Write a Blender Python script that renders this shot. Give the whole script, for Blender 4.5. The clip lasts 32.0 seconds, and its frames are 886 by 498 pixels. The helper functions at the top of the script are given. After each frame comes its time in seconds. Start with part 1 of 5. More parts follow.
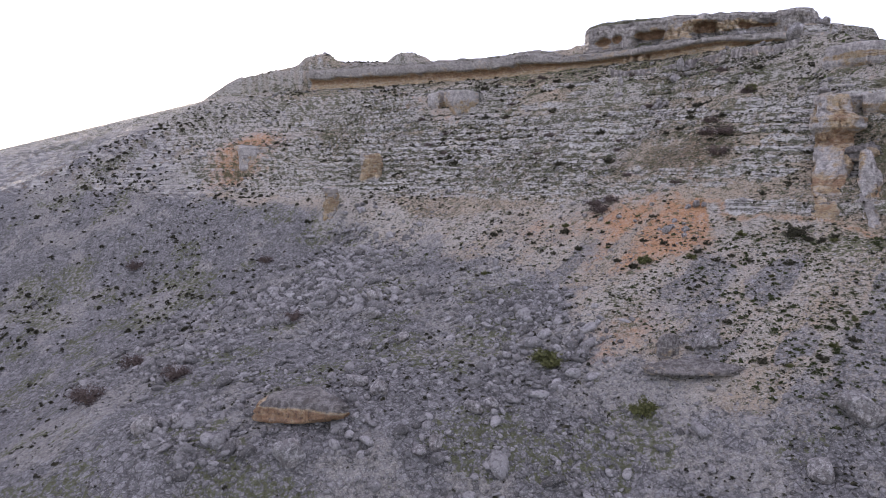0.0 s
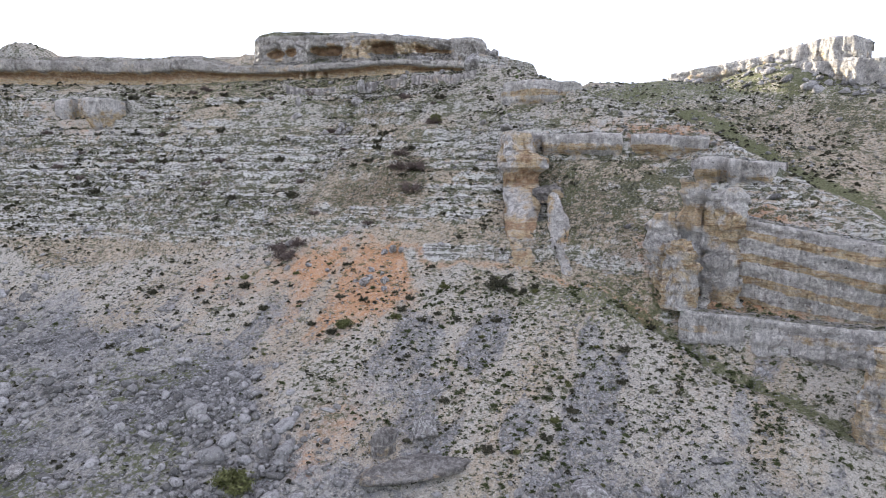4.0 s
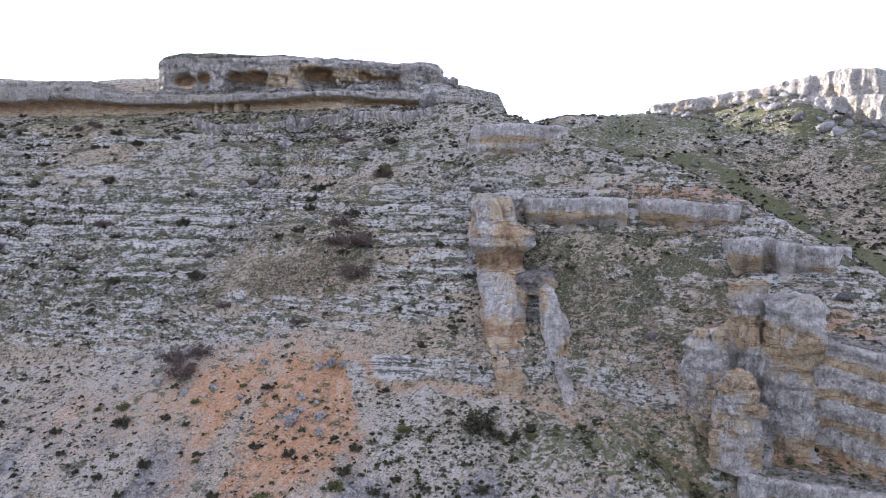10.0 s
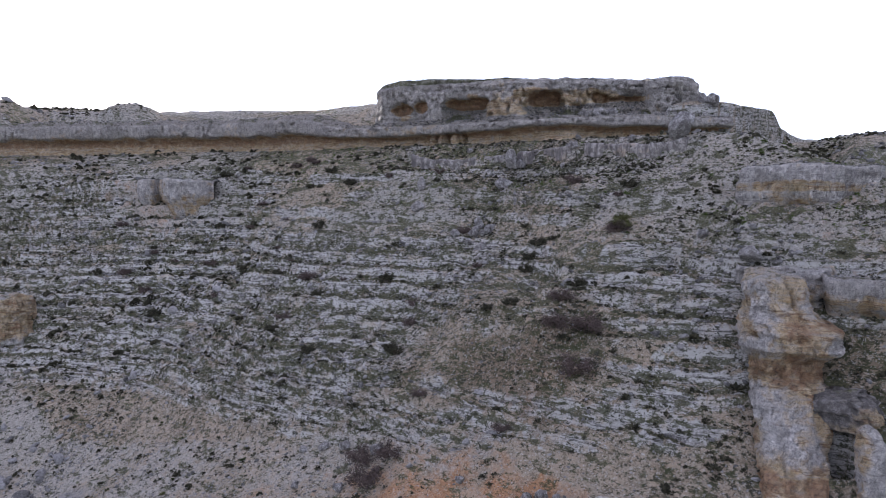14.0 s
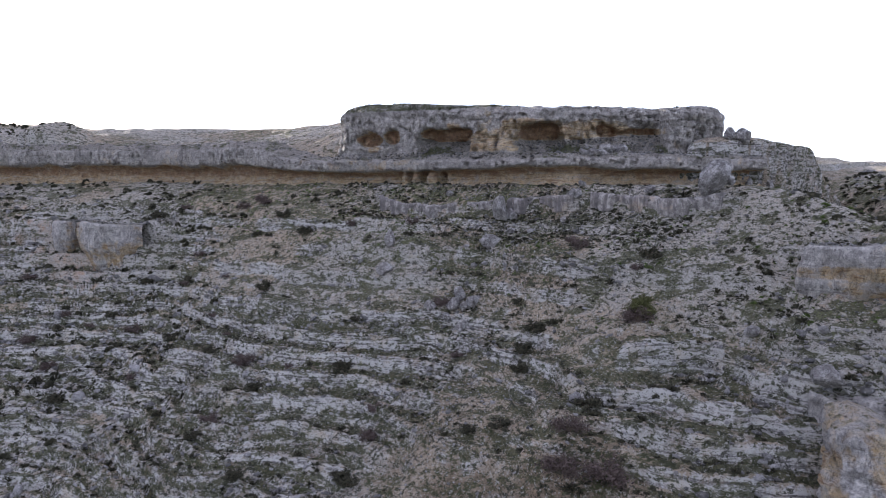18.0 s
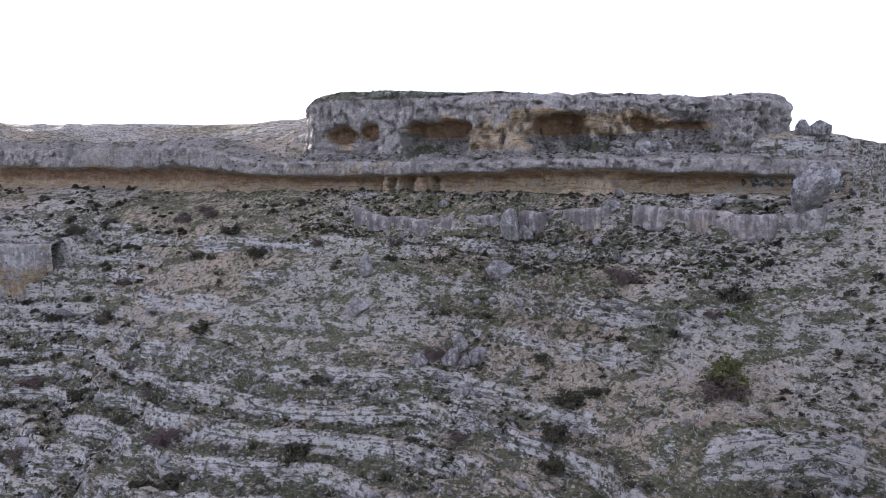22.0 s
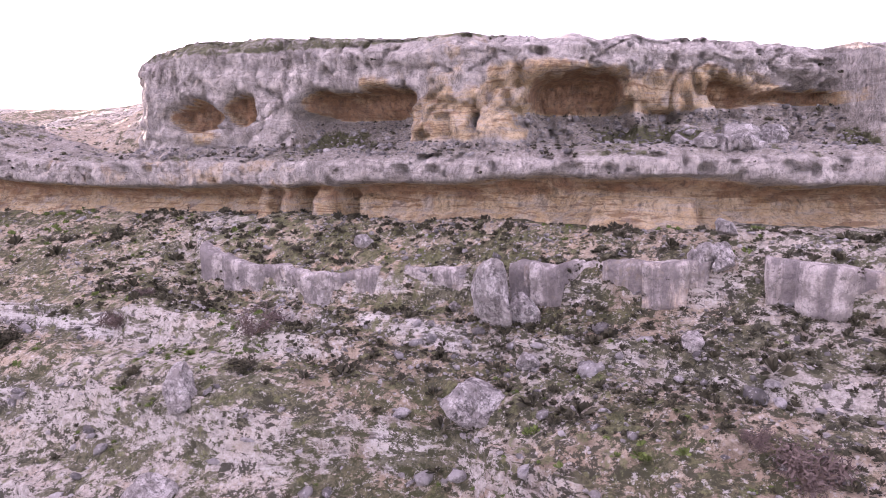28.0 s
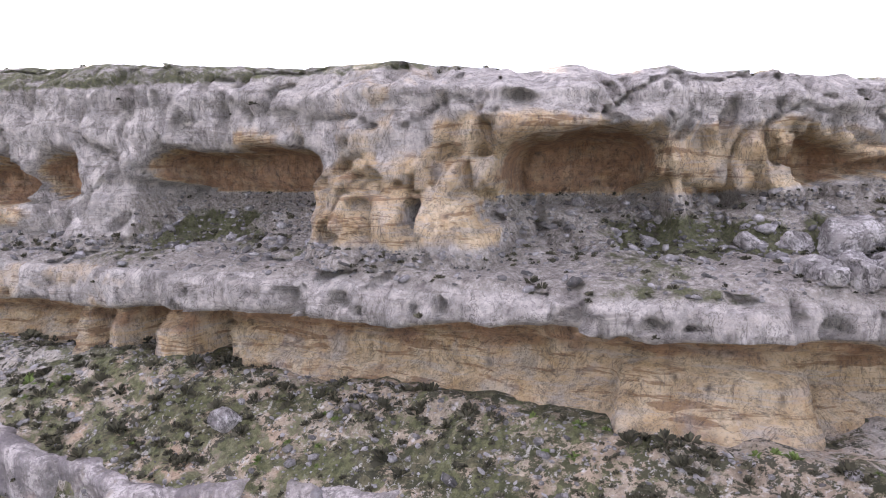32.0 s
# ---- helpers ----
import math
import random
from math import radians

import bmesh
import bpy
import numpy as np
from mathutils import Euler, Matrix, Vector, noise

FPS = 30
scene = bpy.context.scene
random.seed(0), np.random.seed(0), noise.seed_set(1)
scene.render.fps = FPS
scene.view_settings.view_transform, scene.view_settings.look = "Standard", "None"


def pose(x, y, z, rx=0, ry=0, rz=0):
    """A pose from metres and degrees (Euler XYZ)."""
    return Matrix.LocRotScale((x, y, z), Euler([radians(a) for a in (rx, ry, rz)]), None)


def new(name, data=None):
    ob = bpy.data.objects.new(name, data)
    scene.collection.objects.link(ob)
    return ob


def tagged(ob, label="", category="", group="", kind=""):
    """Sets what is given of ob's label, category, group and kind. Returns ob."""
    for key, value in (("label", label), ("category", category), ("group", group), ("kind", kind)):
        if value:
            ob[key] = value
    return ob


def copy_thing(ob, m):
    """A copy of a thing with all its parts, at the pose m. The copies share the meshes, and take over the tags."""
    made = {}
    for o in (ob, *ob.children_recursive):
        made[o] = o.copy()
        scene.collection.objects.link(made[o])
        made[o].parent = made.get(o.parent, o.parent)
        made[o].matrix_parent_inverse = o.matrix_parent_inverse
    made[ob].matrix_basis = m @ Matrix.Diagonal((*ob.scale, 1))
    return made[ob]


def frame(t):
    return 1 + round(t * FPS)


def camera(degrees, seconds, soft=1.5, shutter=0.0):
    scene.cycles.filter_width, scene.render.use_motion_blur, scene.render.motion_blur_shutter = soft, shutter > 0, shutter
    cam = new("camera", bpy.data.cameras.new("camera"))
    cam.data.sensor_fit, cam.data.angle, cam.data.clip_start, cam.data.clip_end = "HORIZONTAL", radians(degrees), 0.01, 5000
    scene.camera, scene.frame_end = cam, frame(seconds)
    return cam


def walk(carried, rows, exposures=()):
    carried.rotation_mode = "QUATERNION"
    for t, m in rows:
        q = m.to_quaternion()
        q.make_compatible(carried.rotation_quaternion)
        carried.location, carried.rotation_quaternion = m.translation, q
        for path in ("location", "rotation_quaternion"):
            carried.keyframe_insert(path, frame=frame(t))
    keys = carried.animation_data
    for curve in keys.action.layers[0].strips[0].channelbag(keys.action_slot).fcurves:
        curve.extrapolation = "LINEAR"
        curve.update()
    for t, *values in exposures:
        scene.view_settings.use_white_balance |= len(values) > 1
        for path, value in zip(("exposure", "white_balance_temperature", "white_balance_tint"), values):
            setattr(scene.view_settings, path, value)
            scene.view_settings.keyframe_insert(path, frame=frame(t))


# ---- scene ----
cam = camera(65.32, 32.0, 1.0)
# seconds, x, y, z, yaw, pitch, lean
PATH = [
    (0, 0.05, 0.03, 60.01, -0.01, -6.23, -0.14),
    (0.5, 0.34, 4.53, 61.39, -3.28, -6.22, -0.13),
    (1, 0.65, 8.99, 62.72, -6.91, -6.22, -0.11),
    (1.5, 0.97, 13.43, 63.98, -10.55, -6.20, -0.06),
    (2, 1.27, 17.85, 65.19, -14.17, -6.19, 0.01),
    (2.5, 1.70, 22.21, 66.43, -17.76, -6.17, 0.11),
    (3, 2.30, 26.47, 67.73, -21.27, -6.16, 0.21),
    (3.5, 3.08, 30.62, 69.07, -24.45, -6.14, 0.26),
    (4, 4.05, 34.64, 70.41, -26.87, -6.11, 0.26),
    (4.5, 5.28, 38.60, 71.72, -28.49, -6.09, 0.23),
    (6.5, 11.45, 54.26, 76.04, -31.64, -5.67, 0.02),
    (7, 13.14, 57.85, 77.36, -31.62, -5.65, 0.02),
    (7.5, 14.89, 61.40, 78.76, -31.74, -5.63, -0.02),
    (8, 16.69, 64.96, 80.16, -31.85, -5.61, -0.04),
    (8.5, 18.52, 68.52, 81.56, -31.75, -5.61, -0.03),
    (9, 20.37, 72.09, 82.96, -31.68, -5.61, 0.00),
    (9.5, 22.19, 75.65, 84.43, -31.62, -5.60, 0.01),
    (10, 24.01, 79.23, 85.86, -31.56, -5.61, 0.04),
    (10.5, 25.86, 82.84, 87.29, -31.52, -5.62, 0.07),
    (11, 27.73, 86.51, 88.73, -31.49, -5.63, 0.05),
    (11.5, 29.62, 90.24, 90.21, -30.62, -5.61, -0.08),
    (12, 31.53, 94.01, 91.63, -24.97, -5.58, -0.23),
    (12.5, 33.44, 97.79, 92.98, -17.68, -5.56, -0.32),
    (13, 35.36, 101.59, 94.34, -14.00, -5.56, -0.34),
    (13.5, 37.20, 105.46, 95.70, -12.76, -5.56, -0.32),
    (15.5, 43.84, 121.24, 102.51, -12.04, -5.99, -0.08),
    (16, 45.05, 125.35, 104.04, -11.96, -6.01, -0.02),
    (16.5, 46.16, 129.48, 105.55, -12.84, -6.03, 0.03),
    (17, 47.14, 133.67, 107.01, -13.62, -6.03, 0.07),
    (17.5, 47.99, 137.89, 108.36, -13.68, -6.01, 0.10),
    (18, 48.68, 142.06, 109.36, -13.66, -5.99, 0.11),
    (18.5, 49.24, 146.07, 109.73, -13.63, -6.00, 0.08),
    (19, 49.75, 150.10, 109.85, -13.57, -6.02, 0.03),
    (19.5, 50.35, 154.30, 110.05, -13.52, -6.04, -0.01),
    (20, 51.09, 158.64, 110.26, -13.45, -6.05, -0.03),
    (20.5, 52.05, 163.06, 110.44, -13.36, -6.07, 0.00),
    (21, 53.21, 167.52, 110.50, -13.19, -6.08, 0.06),
    (21.5, 54.45, 171.99, 110.59, -13.07, -6.09, 0.08),
    (22, 55.74, 176.52, 110.67, -14.92, -6.10, 0.06),
    (22.5, 57.07, 181.11, 110.75, -14.74, -6.10, 0.01),
    (23, 58.44, 185.76, 110.80, -14.62, -6.10, -0.02),
    (23.5, 59.88, 190.50, 110.86, -14.51, -6.09, -0.01),
    (24, 61.37, 195.33, 110.97, -14.44, -6.09, 0.01),
    (24.5, 62.90, 200.17, 111.05, -12.35, -6.09, 0.00),
    (26.5, 69.77, 219.71, 112.02, -13.56, -5.82, -0.14),
    (27, 71.30, 224.28, 111.94, -16.51, -5.85, -0.01),
    (27.5, 72.90, 228.33, 111.81, -17.75, -5.90, 0.09),
    (28, 74.54, 231.76, 111.63, -18.18, -5.97, 0.12),
    (28.5, 76.08, 234.86, 111.44, -18.71, -6.03, 0.13),
    (29, 77.49, 238.15, 111.94, -19.16, -6.05, 0.13),
    (29.5, 78.89, 241.77, 113.02, -19.59, -6.02, 0.09),
    (30, 80.47, 245.43, 114.09, -19.92, -5.98, 0.04),
    (30.5, 82.08, 249.20, 115.10, -20.29, -5.93, -0.01),
    (31, 83.66, 252.94, 116.17, -20.69, -5.88, -0.09),
    (31.5, 84.98, 255.66, 117.44, -20.79, -5.84, -0.17),
    (32, 85.90, 256.84, 118.83, -20.73, -5.81, -0.22),
]


def stand(x, y, z, yaw, pitch, lean):
    return pose(x, y, z, 0, 0, yaw) @ pose(0, 0, 0, 90 + pitch, 0, 0) @ pose(0, 0, 0, 0, 0, lean)


# seconds, stops, kelvin, tint
EXPOSURE = [(0, 2.19, 6800, 20), (2, 2.67, 6700, 10), (3, 2.42, 6700, 12), (4, 2.62, 6800, 10), (7, 2.46, 6500, 14), (11, 2.47, 6300, 16), (12, 2.45, 6300, 16), (13, 1.92, 6300, 18), (16, 1.92, 6300, 16), (21, 2.13, 6300, 18), (24, 2.36, 6400, 20), (26.5, 2.5, 6500, 22), (27, 2.85, 6700, 28), (28, 3.37, 7250, 44), (29, 3.79, 7250, 52), (30, 3.77, 7250, 42), (31, 3.74, 7400, 32), (32, 3.37, 7050, 22)]
walk(cam, [(row[0], stand(*row[1:])) for row in PATH], EXPOSURE)

# ---- light ----
SUN_AZ, SUN_EL = 21.0, 10.0  # degrees to the left of +y, degrees up
world = bpy.data.worlds.new("sky")
scene.world = world
world.use_nodes = True
wn = world.node_tree
sky = wn.nodes.new("ShaderNodeTexSky")
sky.sky_type = "NISHITA"
sky.sun_disc = False
sky.sun_elevation = radians(SUN_EL)
sky.sun_rotation = radians(-SUN_AZ)
sky.air_density, sky.dust_density, sky.ozone_density = 0.6, 0.15, 1.0
haze = wn.nodes.new("ShaderNodeMix")  # thin high cloud, even over the whole sky
haze.data_type, haze.blend_type = "RGBA", "ADD"
haze.inputs[0].default_value = 1.0
haze.inputs[7].default_value = (4.9, 4.95, 6.1, 1)
wn.links.new(sky.outputs[0], haze.inputs[6])
wn.links.new(haze.outputs[2], wn.nodes["Background"].inputs[0])
wn.nodes["Background"].inputs[1].default_value = 0.05
sun = new("sun", bpy.data.lights.new("sun", "SUN"))
sun.data.energy, sun.data.angle, sun.data.color = 3.0, radians(0.6), (1.0, 0.93, 0.82)
sun_way = Vector((-math.sin(radians(SUN_AZ)) * math.cos(radians(SUN_EL)), math.cos(radians(SUN_AZ)) * math.cos(radians(SUN_EL)), math.sin(radians(SUN_EL))))
sun.matrix_world = Matrix.Translation((0, 0, 300)) @ sun_way.to_track_quat("Z", "Y").to_matrix().to_4x4()

# ---- materials ----
class Nodes:
    """A material's node tree, with short ways to add to it."""

    def __init__(self, name, rough=0.95):
        self.m = bpy.data.materials.new(name)
        self.m.use_nodes = True
        self.t = self.m.node_tree
        self.b = self.t.nodes["Principled BSDF"]
        self.b.inputs["Roughness"].default_value = rough
        self.b.inputs["Specular IOR Level"].default_value = 0.15
        self.co = self.t.nodes.new("ShaderNodeTexCoord").outputs["Object"]

    def put(self, sock, value):
        if isinstance(value, bpy.types.NodeSocket):
            self.t.links.new(value, sock)
        else:
            sock.default_value = value

    def scaled(self, x, y, z):
        n = self.t.nodes.new("ShaderNodeMapping")
        self.put(n.inputs["Vector"], self.co)
        n.inputs["Scale"].default_value = (x, y, z)
        return n.outputs[0]

    def noise(self, scale, detail=4.0, vec=None, rough=0.6, warp=0.0):
        n = self.t.nodes.new("ShaderNodeTexNoise")
        self.put(n.inputs["Vector"], vec or self.co)
        n.inputs["Scale"].default_value, n.inputs["Detail"].default_value = scale, detail
        n.inputs["Roughness"].default_value, n.inputs["Distortion"].default_value = rough, warp
        return n.outputs[0]

    def colour_noise(self, scale):
        n = self.t.nodes.new("ShaderNodeTexNoise")
        self.put(n.inputs["Vector"], self.co)
        n.inputs["Scale"].default_value = scale
        m = self.t.nodes.new("ShaderNodeVectorMath")
        m.operation = "SCALE"
        m.inputs["Scale"].default_value = 12.0
        self.put(m.inputs[0], n.outputs["Color"])
        a = self.t.nodes.new("ShaderNodeVectorMath")
        a.operation = "ADD"
        self.put(a.inputs[0], m.outputs[0])
        self.put(a.inputs[1], self.co)
        return a.outputs[0]

    def cells(self, scale, vec=None, feature="F1"):
        n = self.t.nodes.new("ShaderNodeTexVoronoi")
        n.feature = feature
        self.put(n.inputs["Vector"], vec or self.co)
        n.inputs["Scale"].default_value = scale
        return n.outputs["Distance"], n.outputs.get("Color")

    def ramp(self, fac, lo, hi, a=0.0, b=1.0):
        n = self.t.nodes.new("ShaderNodeMapRange")
        n.clamp = True
        for k, v in zip(("Value", "From Min", "From Max", "To Min", "To Max"), (fac, lo, hi, a, b)):
            self.put(n.inputs[k], v)
        return n.outputs[0]

    def math(self, op, a, b=0.0):
        n = self.t.nodes.new("ShaderNodeMath")
        n.operation = op
        self.put(n.inputs[0], a)
        self.put(n.inputs[1], b)
        return n.outputs[0]

    def mix(self, fac, a, b, mode="MIX"):
        n = self.t.nodes.new("ShaderNodeMix")
        n.data_type, n.blend_type = "RGBA", mode
        self.put(n.inputs[0], fac)
        for s, v in ((n.inputs[6], a), (n.inputs[7], b)):
            self.put(s, (*v, 1) if isinstance(v, tuple) else v)
        return n.outputs[2]

    def masks(self, name="mask"):
        n = self.t.nodes.new("ShaderNodeAttribute")
        n.attribute_name = name
        s = self.t.nodes.new("ShaderNodeSeparateColor")
        self.put(s.inputs[0], n.outputs["Color"])
        return s.outputs[0], s.outputs[1], s.outputs[2], n.outputs["Alpha"]

    def chance(self):
        return self.t.nodes.new("ShaderNodeObjectInfo").outputs["Random"]

    def island(self):
        return self.t.nodes.new("ShaderNodeNewGeometry").outputs["Random Per Island"]

    def bump(self, height, strength=0.6, dist=0.2):
        n = self.t.nodes.new("ShaderNodeBump")
        n.inputs["Strength"].default_value, n.inputs["Distance"].default_value = strength, dist
        self.put(n.inputs["Height"], height)
        self.put(self.b.inputs["Normal"], n.outputs[0])

    def done(self, colour):
        self.put(self.b.inputs["Base Color"], (*colour, 1) if isinstance(colour, tuple) else colour)
        return self.m


def limestone(n, pale=(0.55, 0.525, 0.49), dark=(0.17, 0.16, 0.15), streaks=0.75, worn=0.7, specks=0.65):
    """Grey weathered limestone: pale and dark blotches, lichen specks, runs of water down the face."""
    big = n.noise(0.12, 5, warp=0.6)
    mid = n.noise(0.9, 6, rough=0.72)
    c = n.mix(n.ramp(mid, 0.44, 0.56), dark, pale)
    c = n.mix(n.ramp(big, 0.45, 0.7, 0.0, 0.62 * worn), c, (0.36, 0.32, 0.27))
    if streaks:
        run = n.noise(1.0, 5, n.scaled(1.7, 1.7, 0.14), 0.8)
        c = n.mix(n.ramp(run, 0.55, 0.62, 0.0, streaks), c, (0.115, 0.105, 0.10))
        c = n.mix(n.ramp(run, 0.47, 0.36, 0.0, 0.8 * streaks), c, (0.64, 0.61, 0.57))
    pock = n.noise(1.7, 5, rough=0.8, warp=0.4)
    c = n.mix(n.ramp(pock, 0.555, 0.60, 0.0, worn), c, (0.10, 0.092, 0.085))
    edge, _ = n.cells(0.45, n.mix(0.12, n.co, n.colour_noise(0.8)), "DISTANCE_TO_EDGE")
    c = n.mix(n.ramp(edge, 0.0, 0.022, 0.35 * worn, 0.0), c, (0.07, 0.062, 0.055))
    speck = n.noise(5.0, 4, rough=0.8)
    c = n.mix(n.ramp(speck, 0.56, 0.66, 0.0, specks), c, (0.085, 0.08, 0.075))
    return c


def rubble_colour(n, low=(0.07, 0.068, 0.066), high=(0.36, 0.35, 0.34)):
    """Stones of two sizes that lie side by side, each of its own grey, with dark gaps between them."""
    _, tint = n.cells(0.6)
    gap, _ = n.cells(0.6, feature="DISTANCE_TO_EDGE")
    _, tint2 = n.cells(1.9)
    gap2, _ = n.cells(1.9, feature="DISTANCE_TO_EDGE")
    c = n.mix(n.ramp(tint, 0.1, 0.9), low, high)
    c = n.mix(0.55, c, n.mix(n.ramp(tint2, 0.1, 0.9), low, high))
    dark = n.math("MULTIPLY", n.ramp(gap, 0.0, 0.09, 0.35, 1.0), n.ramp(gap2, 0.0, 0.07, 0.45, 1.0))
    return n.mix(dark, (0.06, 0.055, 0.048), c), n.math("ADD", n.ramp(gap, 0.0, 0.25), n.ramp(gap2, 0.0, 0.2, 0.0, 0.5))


def terrain_material():
    n = Nodes("stony_hillside", 0.95)
    rock, green, ochre, soil = n.masks()
    scree, dry, tread, bushy = n.masks("cover")
    bed = n.noise(1.0, 5, n.scaled(0.10, 0.10, 2.2), 0.7, 0.3)
    stone = limestone(n)
    stone = n.mix(n.ramp(bed, 0.46, 0.54, 0.0, 0.85), stone, (0.50, 0.485, 0.435))
    stone = n.mix(n.ramp(bed, 0.44, 0.40, 0.0, 0.75), stone, (0.085, 0.08, 0.07))
    stone = n.mix(n.ramp(n.noise(0.25, 4), 0.52, 0.7, 0.0, 0.6), stone, (0.44, 0.36, 0.25))
    grit = n.noise(3.2, 6, rough=0.75)
    blotch = n.noise(0.9, 6, rough=0.75)
    earth = n.mix(n.ramp(grit, 0.36, 0.66), (0.15, 0.122, 0.085), (0.46, 0.395, 0.30))
    earth = n.mix(n.ramp(n.noise(0.35, 5), 0.4, 0.65, 0.0, 0.6), earth, (0.42, 0.32, 0.225))
    dist, _ = n.cells(1.6)
    earth = n.mix(n.ramp(dist, 0.10, 0.26, 0.7, 0.0), earth, (0.56, 0.53, 0.49))
    earth = n.mix(n.ramp(blotch, 0.54, 0.62, 0.0, 0.7), earth, (0.09, 0.078, 0.05))
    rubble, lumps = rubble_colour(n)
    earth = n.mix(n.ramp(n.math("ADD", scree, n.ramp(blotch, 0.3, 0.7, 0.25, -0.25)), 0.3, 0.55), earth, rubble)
    c = n.mix(n.ramp(n.math("ADD", rock, n.ramp(grit, 0.3, 0.7, -0.25, 0.25)), 0.35, 0.6), earth, stone)
    orange = n.mix(n.ramp(grit, 0.35, 0.65), (0.23, 0.112, 0.055), (0.52, 0.295, 0.155))
    orange = n.mix(n.ramp(n.noise(0.5, 5, n.scaled(1, 1, 0.3)), 0.5, 0.7, 0.0, 0.5), orange, (0.52, 0.43, 0.33))
    c = n.mix(n.ramp(n.math("ADD", ochre, n.ramp(n.noise(0.5, 5), 0.3, 0.7, -0.2, 0.2)), 0.2, 0.6, 0.0, 0.95), c, orange)
    brown = n.mix(n.ramp(grit, 0.35, 0.65), (0.075, 0.058, 0.038), (0.25, 0.19, 0.13))
    c = n.mix(n.ramp(n.math("ADD", soil, n.ramp(n.noise(0.4, 5), 0.3, 0.7, -0.35, 0.35)), 0.3, 0.7, 0.0, 0.85), c, brown)
    straw = n.mix(n.ramp(grit, 0.35, 0.65), (0.19, 0.176, 0.15), (0.54, 0.505, 0.44))
    c = n.mix(n.ramp(n.math("ADD", dry, n.ramp(blotch, 0.3, 0.7, -0.4, 0.4)), 0.3, 0.7, 0.0, 0.8), c, straw)
    scrub = n.noise(0.42, 8, n.scaled(0.7, 0.7, 2.2), 0.74, 0.2)
    scrub = n.math("ADD", scrub, n.math("ADD", n.ramp(tread, 0.1, 0.8, -0.012, 0.075), n.math("MULTIPLY", bushy, 0.12)))
    low = n.mix(n.ramp(grit, 0.35, 0.65), (0.028, 0.033, 0.015), (0.115, 0.115, 0.056))
    c = n.mix(n.ramp(n.math("ADD", scrub, n.math("MULTIPLY", scree, -0.12)), 0.535, 0.575, 0.0, 0.85), c, low)
    specks = n.math("ADD", n.noise(1.25, 5, n.scaled(0.8, 0.8, 1.3), 0.8, 0.3), n.math("MULTIPLY", n.math("ADD", scree, ochre), -0.10))
    specks = n.math("ADD", specks, n.math("MULTIPLY", n.math("ADD", green, soil), 0.07))
    c = n.mix(n.ramp(specks, 0.545, 0.57, 0.0, 0.93), c, n.mix(n.ramp(n.noise(0.2, 3), 0.4, 0.6), (0.04, 0.04, 0.026), (0.055, 0.06, 0.028)))
    pale_bits = n.noise(2.1, 4, rough=0.8)
    c = n.mix(n.ramp(pale_bits, 0.575, 0.62, 0.0, 0.6), c, (0.50, 0.48, 0.435))
    grass = n.mix(n.ramp(grit, 0.35, 0.65), (0.038, 0.045, 0.02), (0.16, 0.165, 0.08))
    c = n.mix(n.ramp(n.math("ADD", green, n.ramp(n.noise(0.8, 6, rough=0.7), 0.3, 0.7, -0.6, 0.6)), 0.42, 0.6, 0.0, 0.85), c, grass)
    high = n.math("ADD", n.math("ADD", grit, n.math("MULTIPLY", n.noise(1.2, 5), 1.5)), n.math("MULTIPLY", lumps, n.math("MULTIPLY", scree, 0.9)))
    n.bump(high, 1.0, 0.5)
    return n.done(c)


